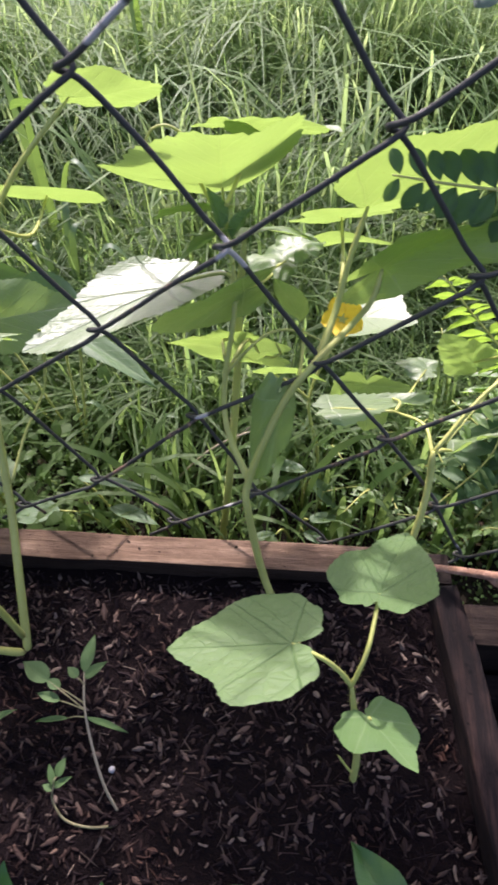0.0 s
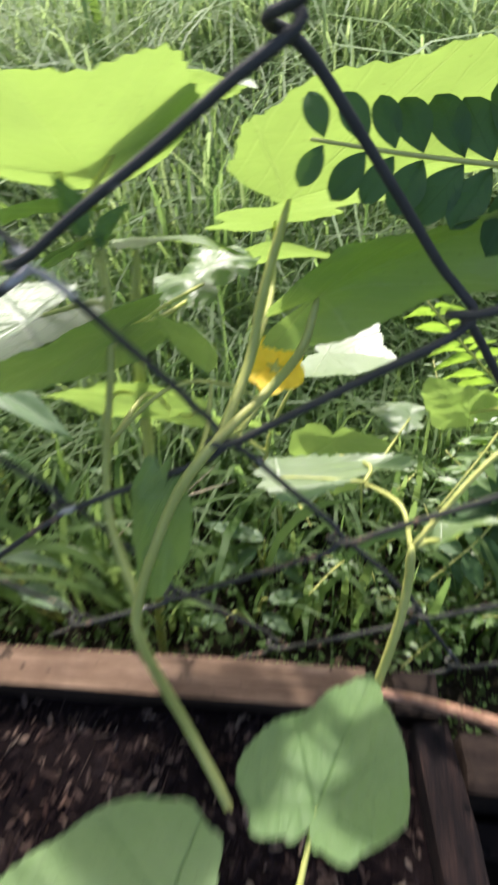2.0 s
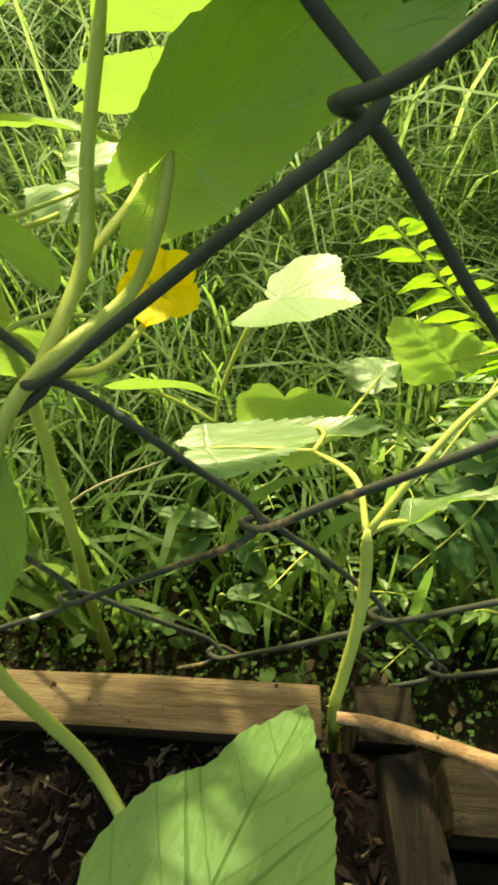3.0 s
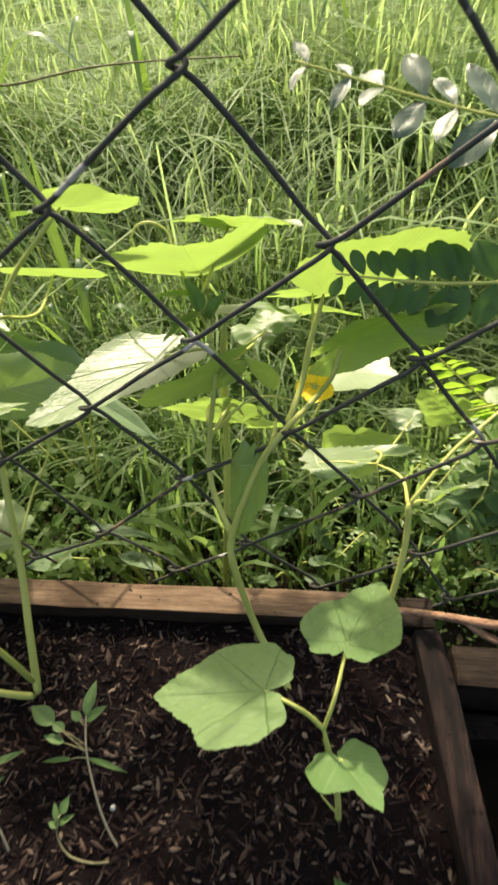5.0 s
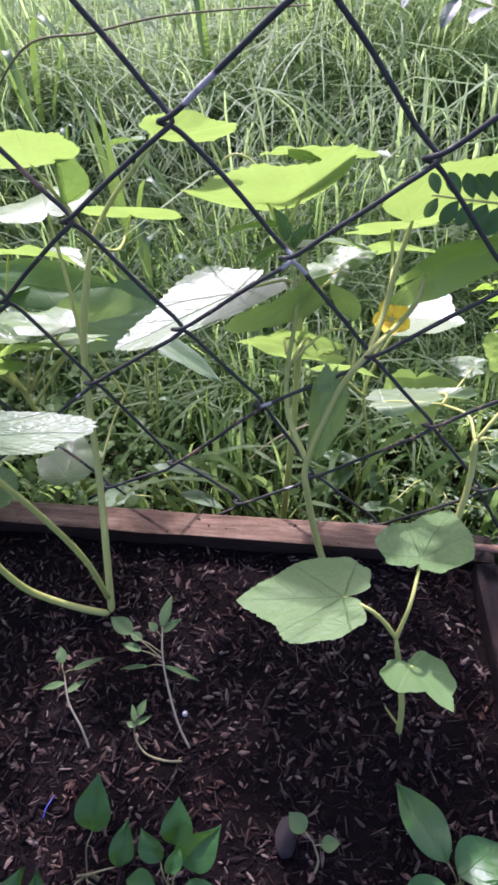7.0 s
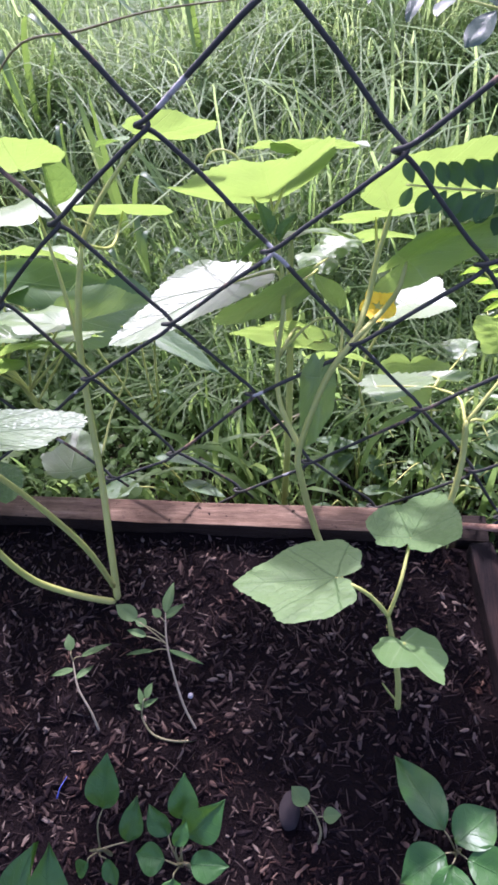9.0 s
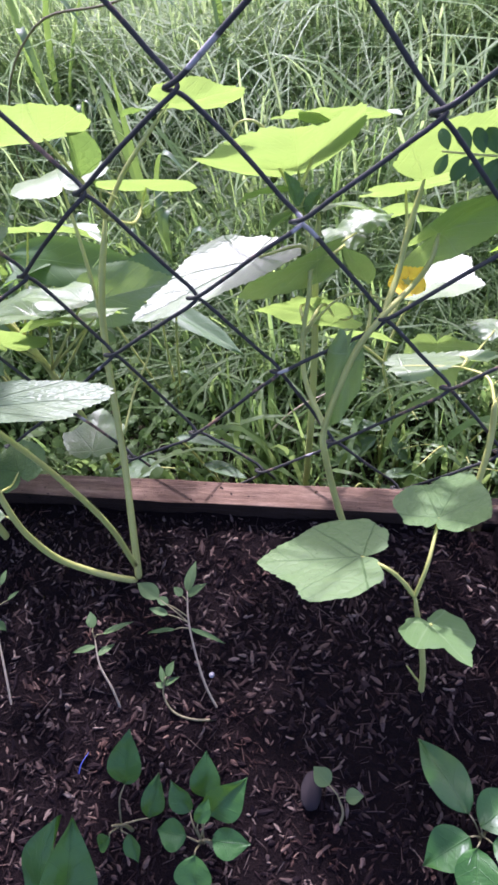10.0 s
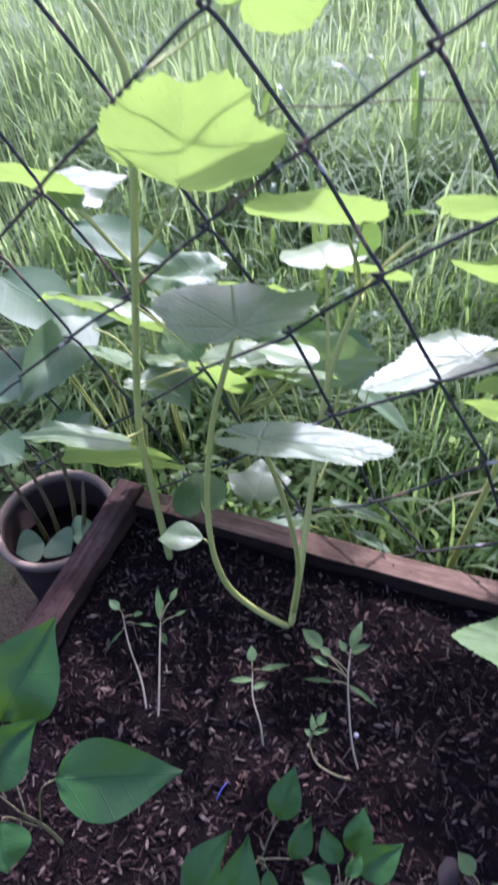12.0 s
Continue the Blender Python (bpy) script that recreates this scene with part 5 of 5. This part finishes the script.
def pinnate(parent, rachis, pairs, leaflet, seed, normal, material, plump=0.41, point=1.0, wild=0.3, lean=0.0):
    """A feather-like leaf: a rachis with pairs of small oval leaflets."""
    line = spline(rachis, 8)
    stalk = part("rachis", tube(bmesh.new(), line, [0.0013, 0.0006], 6), STEM, parent)
    rnd = random.Random(seed)
    for k in range(pairs):
        f = 0.22 + 0.76 * k / (pairs - 1)
        i = min(len(line) - 2, int(f * (len(line) - 1)))
        p, ahead = line[i], (line[i + 1] - line[i]).normalized()
        up = Vector(normal)
        side = ahead.cross(up).normalized()
        size = leaflet * (0.55 + 0.6 * math.sin(math.pi * min(1, 0.25 + f * 0.75))) * rnd.uniform(0.82, 1.15)
        for s in (-1, 1):
            out = (side * s + ahead * (rnd.uniform(0.25, 0.5) + lean) + up * rnd.uniform(-0.8, 0.65) * wild).normalized()
            tilt = up + Vector((rnd.uniform(-wild, wild), rnd.uniform(-wild, wild), 0))
            part("leaflet", long_leaf(p + out * 0.001, p + out * size, tilt, size * plump * rnd.uniform(0.88, 1.12), rnd.uniform(0.1, 0.5), rnd.uniform(0.05, 0.3), 0.06, seed * 50 + k * 2 + s, 0.4 if point == 1.0 else 0.55, point, 10), material, stalk)
    return stalk


curry = thing("curry_leaf_sapling", (0.24, 0.5, GROUND_Z), "small sapling with feathery leaves, glossy where sunlit", "sapling")
add_stem(curry, [(0.24, 0.5, GROUND_Z - 0.01), (0.235, 0.49, 0.0), (0.232, 0.47, 0.1), (0.222, 0.36, 0.3), (0.2, 0.345, 0.372)], 0.0035, 0.0014, BROWN_STEM)
pinnate(curry, [(0.236, 0.465, 0.015), (0.223, 0.46, 0.033), (0.17, 0.45, 0.1), (0.134, 0.44, 0.15)], 14, 0.029, 1, (0.1, 0.9, 0.4), LEAFLET)
pinnate(curry, [(0.236, 0.46, 0.06), (0.27, 0.47, 0.09), (0.31, 0.49, 0.08)], 8, 0.028, 2, (0, 0.3, 0.95), LEAFLET)
pinnate(curry, [(0.235, 0.48, 0.02), (0.255, 0.44, 0.02), (0.28, 0.39, -0.01)], 8, 0.03, 3, (0, 0.2, 0.98), LEAFLET)
pinnate(curry, [(0.232, 0.47, 0.12), (0.25, 0.44, 0.15), (0.29, 0.42, 0.14)], 8, 0.03, 4, (0, 0.3, 0.95), LEAFLET)
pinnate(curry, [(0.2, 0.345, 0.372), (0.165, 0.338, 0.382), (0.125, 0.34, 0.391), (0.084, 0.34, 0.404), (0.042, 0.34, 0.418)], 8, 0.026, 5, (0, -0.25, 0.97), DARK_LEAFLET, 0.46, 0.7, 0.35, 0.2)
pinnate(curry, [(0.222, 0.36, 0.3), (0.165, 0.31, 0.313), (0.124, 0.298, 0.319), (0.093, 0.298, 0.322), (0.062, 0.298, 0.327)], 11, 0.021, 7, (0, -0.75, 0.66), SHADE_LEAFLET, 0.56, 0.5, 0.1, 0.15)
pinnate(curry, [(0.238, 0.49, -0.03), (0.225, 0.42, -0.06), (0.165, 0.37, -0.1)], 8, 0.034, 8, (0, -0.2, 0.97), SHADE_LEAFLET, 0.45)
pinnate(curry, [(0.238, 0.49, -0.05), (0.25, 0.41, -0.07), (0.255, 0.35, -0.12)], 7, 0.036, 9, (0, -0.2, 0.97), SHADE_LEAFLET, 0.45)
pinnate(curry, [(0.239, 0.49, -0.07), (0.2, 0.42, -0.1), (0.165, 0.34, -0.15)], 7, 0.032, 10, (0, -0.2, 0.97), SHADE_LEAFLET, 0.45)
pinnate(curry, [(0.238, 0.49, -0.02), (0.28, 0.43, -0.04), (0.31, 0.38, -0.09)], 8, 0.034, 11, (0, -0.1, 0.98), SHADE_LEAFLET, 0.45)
pinnate(curry, [(0.236, 0.49, 0.0), (0.205, 0.45, -0.02), (0.17, 0.41, -0.04)], 8, 0.024, 6, (0, 0.2, 0.98), LEAFLET)


fern_rnd = random.Random(12)
for x, y, size, count in ((0.2, 0.36, 0.022, 6), (0.26, 0.42, 0.026, 7), (0.12, 0.42, 0.018, 6), (0.05, 0.47, 0.018, 5), (0.31, 0.36, 0.026, 6), (0.2, 0.52, 0.022, 6)):
    weed = thing("feathery_weed", (x, y, GROUND_Z), "low weed with small feathery green leaves", "weed", "feathery weeds")
    for k in range(count):
        a = k * math.tau / count + fern_rnd.uniform(-0.4, 0.4)
        far_end, rise = fern_rnd.uniform(0.05, 0.1), fern_rnd.uniform(0.04, 0.12)
        pinnate(weed, [(x, y, GROUND_Z), (x + math.cos(a) * far_end * 0.4, y + math.sin(a) * far_end * 0.4, GROUND_Z + rise * 0.8), (x + math.cos(a) * far_end, y + math.sin(a) * far_end, GROUND_Z + rise)],
                7, size * 0.75, 20 + k, (0, 0.3, 0.95), LEAFLET)

# ---- pots, planks and sticks round the bed ----
def pot(name, x, y, low, high, r_low, r_high, material, label, rim=0.006, wall=0.004):
    """A hollow round pot with a rolled rim."""
    ob = thing(name, (x, y, low), label, "pot")
    bm = bmesh.new()
    section = [(r_low * 0.2, low), (r_low, low), (r_low + (r_high - r_low) * 0.5, (low + high) / 2), (r_high, high - rim * 2), (r_high + rim * 0.6, high - rim * 1.6), (r_high + rim * 0.7, high - rim * 0.4), (r_high + rim * 0.2, high),
               (r_high - wall, high - rim * 0.3), (r_high - wall * 1.3, high - rim * 2), (r_low - wall, low + wall * 2), (r_low * 0.2, low + wall * 2)]
    def turned(bm, rows, closed):
        hoops = [[bm.verts.new((x + r * math.cos(k * math.tau / 48), y + r * math.sin(k * math.tau / 48), z + 0.0006 * noise.noise(Vector((r * 60, k * 0.7, z * 60))))) for k in range(48)] for r, z in rows]
        for a, b in zip(hoops, hoops[1:] + (hoops[:1] if closed else [])):
            for k in range(48):
                bm.faces.new((a[k], a[(k + 1) % 48], b[(k + 1) % 48], b[k])).smooth = True
        return bm

    part("rim", turned(bmesh.new(), section[3:9], True), POT_PALE, ob, "pale beige worn rim")
    turned(bm, section[:4] + section[8:], True)
    part("pot_wall", bm, material, ob)
    bm = bmesh.new()
    fill = high - (high - low) * 0.35
    disc = [[bm.verts.new((x + r * math.cos(k * math.tau / 24), y + r * math.sin(k * math.tau / 24), fill + 0.006 * noise.noise(Vector((r * 40, k, 0))))) for k in range(24)] for r in (0.004, r_high * 0.4, r_high * 0.93 - wall)]
    for a, b in zip(disc, disc[1:]):
        for k in range(24):
            bm.faces.new((a[k], a[(k + 1) % 24], b[(k + 1) % 24], b[k])).smooth = True
    bm.faces.new(disc[0])
    part("potting_soil", bm, SOIL, ob)
    return ob


pot("plant_pot", -0.503, 0.216, GROUND_Z, -0.02, 0.066, 0.069, POT_DARK, "dark brown clay pot with a pale worn rim")
potted = thing("potted_plant", (-0.503, 0.216, -0.08), "dark-stemmed plant with a few grey-green leaves in the pot", "plant")
for a, b in [((-0.52, 0.22, -0.09), (-0.525, 0.23, 0.06)), ((-0.5, 0.226, -0.09), (-0.48, 0.245, 0.09)), ((-0.49, 0.21, -0.09), (-0.455, 0.235, 0.04)), ((-0.53, 0.21, -0.09), (-0.56, 0.22, 0.07))]:
    add_stem(potted, [a, Vector(a).lerp(Vector(b), 0.5) + Vector((0.004, 0.002, 0)), b], 0.0032, 0.002, BROWN_STEM)
for i, (b, t, w) in enumerate([((-0.505, 0.2, -0.045), (-0.47, 0.185, -0.035), 0.045), ((-0.51, 0.19, -0.045), (-0.53, 0.165, -0.035), 0.045), ((-0.48, 0.205, -0.04), (-0.455, 0.225, -0.03), 0.04), ((-0.525, 0.23, 0.06), (-0.575, 0.24, 0.07), 0.05),
                               ((-0.56, 0.22, 0.07), (-0.6, 0.19, 0.06), 0.05), ((-0.48, 0.245, 0.09), (-0.46, 0.29, 0.1), 0.04)]):
    add_oval(potted, b, t, (0.1, -0.25, 0.96), w, BROAD, 300 + i, belly=0.5)

dome = bmesh.new()
bmesh.ops.create_uvsphere(dome, u_segments=40, v_segments=24, radius=1.0)
for v in dome.verts:
    v.co = Vector((0.275 + v.co.x * 0.072, 0.07 + v.co.y * 0.085, GROUND_Z + 0.055 + v.co.z * 0.062 * (1 + 0.04 * noise.noise(v.co * 2))))
for f in dome.faces:
    f.smooth = True
n = Nodes("speckled_grey_rind")
o = n.coords()
dots = n.ramp(n.voronoi(o, 55.0), [(0.22, (1, 1, 1)), (0.3, (0, 0, 0))])
tone = n.mix(n.noise(o, 18.0, 4.0), (0.008, 0.007, 0.007), (0.018, 0.016, 0.015))
tagged(part("speckled_jar", dome, n.surface(n.mix(dots, tone, (0.003, 0.003, 0.003)), 0.7, n.bump(n.noise(o, 90.0, 3.0), 0.2, 0.001), spec=0.1)), "round grey jar with dark specks in the shade", "jar")
crate = thing("old_planter_box", (0.33, 0.22, GROUND_Z), "old brown wooden planter box beside the bed", "planter box")
part("board", box(bmesh.new(), (0.172, 0.205, GROUND_Z), (0.5, 0.243, -0.045), 0.004, 0.003, 6), OLD_WOOD, crate, "thick grey-brown plank")
part("board", box(bmesh.new(), (0.172, 0.178, GROUND_Z), (0.5, 0.2, -0.1), 0.003, 0.002, 6), OLD_WOOD, crate)

stick = thing("dead_stick", (0.125, 0.247, 0.012), "peeling reddish dead stick lying against the corner", "stick")
add_stem(stick, [(0.112, 0.244, 0.022), (0.128, 0.242, 0.024), (0.152, 0.232, 0.04), (0.168, 0.224, 0.052), (0.19, 0.216, 0.063), (0.24, 0.2, 0.088)], 0.0026, 0.0042, TWIG, "stick_body")
add_stem(stick, [(0.164, 0.226, 0.049), (0.174, 0.217, 0.05), (0.19, 0.206, 0.054)], 0.0022, 0.003, TWIG, "splinter")

pebble = bmesh.new()
bmesh.ops.create_icosphere(pebble, subdivisions=3, radius=1.0)
for v in pebble.verts:
    v.co *= 1 + 0.12 * noise.noise(v.co * 1.5)
    v.co = Vector((v.co.x * 0.008, v.co.y * 0.013, v.co.z * 0.006)) + Vector((-0.01, 0.008, 0.003))
for f in pebble.faces:
    f.smooth = True
tagged(part("stone", pebble, STONE), "dull grey-brown oval stone on the soil", "stone")
bead = bmesh.new()
bmesh.ops.create_icosphere(bead, subdivisions=2, radius=0.0024)
for v in bead.verts:
    v.co = v.co * (1 + 0.15 * noise.noise(v.co * 500)) + Vector((-0.1, 0.083, soil_height(-0.1, 0.083) + 0.0018))
for f in bead.faces:
    f.smooth = True
tagged(part("white_bead", bead, plain_material("white_grit", (0.25, 0.24, 0.23), (0.4, 0.38, 0.37), 0.6, 200.0)), "small white grit bead on the soil", "bead")

shred = thing("plastic_shred", (-0.192, 0.005, 0), "thin shred of blue plastic lying on the soil", "litter")
part("strip", tube(bmesh.new(), spline([(-0.194, -0.003, 0.002), (-0.1925, 0.004, 0.005), (-0.19, 0.013, 0.0025)], 5), [0.0007, 0.0003], 5), BLUE_PLASTIC, shred)
stalk = thing("grass_stalk", (-0.5, 0.9, GROUND_Z), "long thin dark grass stalk arching across the meadow", "grass")
part("stem", tube(bmesh.new(), spline([(-0.62, 0.9, GROUND_Z), (-0.57, 0.9, 0.06), (-0.47, 0.9, 0.177), (-0.36, 0.9, 0.193), (-0.26, 0.9, 0.207), (-0.16, 0.9, 0.21), (-0.06, 0.9, 0.209)], 6), [0.0022, 0.001], 6), BROWN_STEM, stalk)

# ---- grass and ground cover ----


def strips(name, roots, tips, bends, widths, sections, material, label, category, taper=0.8):
    """Many bent blades in one mesh."""
    rng = np.random.default_rng(5)
    n = len(roots)
    t = np.linspace(0, 1, sections + 1)[None, :, None]
    line = roots[:, None] * (1 - t) ** 2 + 2 * bends[:, None] * t * (1 - t) + tips[:, None] * t**2
    way = tips - roots
    side = np.stack([-way[:, 1], way[:, 0], np.zeros(n)], 1) + rng.normal(0, 0.02, (n, 3))
    side /= np.linalg.norm(side, axis=1, keepdims=True) + 1e-9
    half = widths[:, None, None] * 0.5 * (1 - t**2 * 0.96) ** taper * side[:, None]
    verts = np.stack([line - half, line + half], 2).reshape(-1, 3)
    base = (np.arange(n)[:, None] * (sections + 1) + np.arange(sections)[None]).ravel() * 2
    faces = np.stack([base, base + 1, base + 3, base + 2], 1)
    data = bpy.data.meshes.new(name)
    data.from_pydata(verts.tolist(), [], faces.tolist())
    data.polygons.foreach_set("use_smooth", np.ones(len(faces), bool))
    data.materials.append(material)
    return tagged(new(name, data), label, category, kind="stuff")


def meadow(name, count, y0, y1, spread, height, lean, width, label, seed, material=GRASS):
    rng = np.random.default_rng(seed)
    y = y0 + (y1 - y0) * rng.random(count) ** 1.25
    x = (rng.random(count) - 0.5) * (spread[0] + spread[1] * y) - 0.12 * y
    roots = np.stack([x, y, np.full(count, GROUND_Z)], 1)
    h = height[0] + (height[1] - height[0]) * rng.random(count) ** 1.6
    tuft = np.sin(x * 7 + 2 * np.sin(y * 5)) * np.sin(y * 6 + 1.5 * np.sin(x * 4))
    h *= 1 + 0.4 * tuft
    turn = tuft * 2.4 + np.sin(x * 1.9 - y) * 2 + rng.normal(0, 1.5, count)
    reach = h * lean * rng.random(count)
    drift = np.stack([np.cos(turn) * reach, np.sin(turn) * reach, h], 1)
    tips = roots + drift
    bends = roots + drift * [0.12, 0.12, 0.95]
    tips[:, 2] -= reach * 0.45
    for ends in (tips, bends):      # blades stay behind the wire
        ends[:, 1] = np.maximum(ends[:, 1], 0.315)
    keep = (np.abs(roots[:, 1] - 0.3) > 0.02)
    return strips(name, roots[keep], tips[keep], bends[keep], (width[0] + (width[1] - width[0]) * rng.random(count))[keep], 5, material, label, "grass")


meadow("grass", 22000, 0.5, 1.5, (0.9, 1.0), (0.06, 0.22), 1.5, (0.0015, 0.005), "dense green grass behind the fence", 1)
meadow("grass", 62000, 1.2, 4.5, (0.9, 1.05), (0.12, 0.36), 1.7, (0.002, 0.006), "tall sunlit meadow grass", 2, HAZY_GRASS)
meadow("grass", 30000, 4.0, 16.0, (1.5, 1.3), (0.25, 0.65), 1.0, (0.006, 0.014), "far meadow grass", 3, HAZY_GRASS)
meadow("grass", 36000, 0.8, 9.0, (9.0, 0.0), (0.12, 0.4), 1.2, (0.003, 0.008), "wide meadow grass to both sides", 6, HAZY_GRASS)
meadow("grass", 1300, 0.34, 0.75, (1.0, 0.6), (0.05, 0.16), 1.0, (0.003, 0.012), "short grass along the foot of the fence", 4)


def ground_cover(name, count, x0, x1, y0, y1, size, low, high, seed, material, label):
    """Low tangled weeds: many small oval leaves at all tilts, in one mesh."""
    rng = np.random.default_rng(seed)
    verts, faces = [], []
    for i in range(count):
        c = np.array([rng.uniform(x0, x1), rng.uniform(y0, y1), GROUND_Z + low + (high - low) * rng.random() ** 2])
        a, tilt = rng.random() * math.tau, rng.normal(0.15, 0.35)
        s = rng.uniform(*size)
        d = np.array([math.cos(a) * math.cos(tilt), math.sin(a) * math.cos(tilt), math.sin(tilt)])
        e = np.array([-math.sin(a), math.cos(a), rng.normal(0, 0.3)])
        k = len(verts)
        for f, w, z in ((0, 0, 0), (0.3, 0.26, 0.04), (0.65, 0.22, 0.02), (1, 0, -0.1)):
            for sgn in ((-1, 1) if w else (0,)):
                verts.append((c + d * f * s + e * sgn * w * s + np.array([0, 0, z * s])).tolist())
        faces += [(k, k + 1, k + 2), (k + 1, k + 3, k + 4, k + 2), (k + 3, k + 5, k + 4)]
    data = bpy.data.meshes.new(name)
    data.from_pydata(verts, [], faces)
    data.materials.append(material)
    return tagged(new(name, data), label, "litter" if name == "dry_litter" else "weeds", kind="stuff")


ground_cover("ground_weeds", 26000, -0.45, 0.75, 0.268, 0.8, (0.002, 0.0065), 0.0, 0.11, 1, GRASS, "tangle of tiny-leaved weeds on the ground")
ground_cover("ground_weeds", 1500, -0.45, 0.75, 0.3, 0.8, (0.007, 0.018), 0.01, 0.11, 8, GRASS, "scattered small green leaves among the weeds")
ground_cover("dry_litter", 1300, -0.45, 0.75, 0.265, 0.7, (0.004, 0.014), 0.0, 0.02, 9, LITTER, "dry brown leaf litter on the ground")
ground_cover("ground_weeds", 2600, -0.9, -0.2, 0.3, 0.9, (0.01, 0.028), 0.0, 0.12, 2, GRASS, "tangle of low broad weeds on the ground")

# ---- chips on the soil ----
chips = []
for kind in range(8):
    rnd = random.Random(kind)
    bm = bmesh.new()
    length, wide, thick = rnd.uniform(0.75, 1.15), rnd.uniform(0.22, 0.4), rnd.uniform(0.08, 0.15)
    curve = rnd.uniform(-0.2, 0.3)
    if kind > 5:      # bark fibres
        length, wide, thick = 1.8, 0.09, 0.06
    hoops = []
    for i in range(5):
        f = i / 4
        w = wide * (0.42 + 0.58 * math.sin(math.pi * f)) * rnd.uniform(0.55, 1.25) * 0.5
        z = curve * (f - 0.5) ** 2 * 4 * 0.4
        hoops.append([bm.verts.new(((f - 0.5) * length, y * w, z + h)) for y, h in ((-1, 0), (-0.3, thick), (0.5, thick * 0.8), (1, 0))])
    for a, b in zip(hoops, hoops[1:]):
        for k in range(3):
            bm.faces.new((a[k], a[k + 1], b[k + 1], b[k]))
    data = bpy.data.meshes.new("chip")
    bm.to_mesh(data)
    bm.free()
    data.materials.append(CHIP)
    chips.append(data)

rnd = random.Random(7)
for i in range(300):
    x, y = rnd.uniform(-0.28, 0.13), rnd.uniform(-0.06, 0.2)
    ob = new("chip", chips[i % 8])
    s = rnd.uniform(0.006, 0.0135)
    ob.matrix_world = Matrix.Translation((x, y, soil_height(x, y) + 0.0015)) @ Euler((rnd.gauss(0, 0.3), rnd.gauss(0, 0.3), rnd.random() * 6.28)).to_matrix().to_4x4() @ Matrix.Diagonal((s, s * rnd.uniform(0.7, 1.2), s, 1))
    ob.parent = soil

verts, faces = [], []
shapes = [([tuple(v.co) for v in d.vertices], [tuple(p.vertices) for p in d.polygons]) for d in chips]
for i in range(17000):
    y = rnd.uniform(-0.35, 0.231)
    x = rnd.uniform(-0.39, 0.132 + (0.2 - y) * 0.131)
    s = rnd.uniform(0.0035, 0.0115) * (0.7 + 0.3 * rnd.random())
    m = Matrix.Translation((x, y, soil_height(x, y) + 0.0008)) @ Euler((rnd.gauss(0, 0.4), rnd.gauss(0, 0.35), rnd.random() * 6.28)).to_matrix().to_4x4() @ Matrix.Diagonal((s, s * rnd.uniform(0.7, 1.3), s, 1))
    vs, fs = shapes[i % 8]
    k = len(verts)
    verts += [tuple(m @ Vector(v)) for v in vs]
    faces += [tuple(k + q for q in f) for f in fs]
data = bpy.data.meshes.new("small_chips")
data.from_pydata(verts, [], faces)
data.materials.append(CHIP)
litter = tagged(new("small_chips", data), "scattered brown husk chips", kind="stuff")
litter.parent = soil
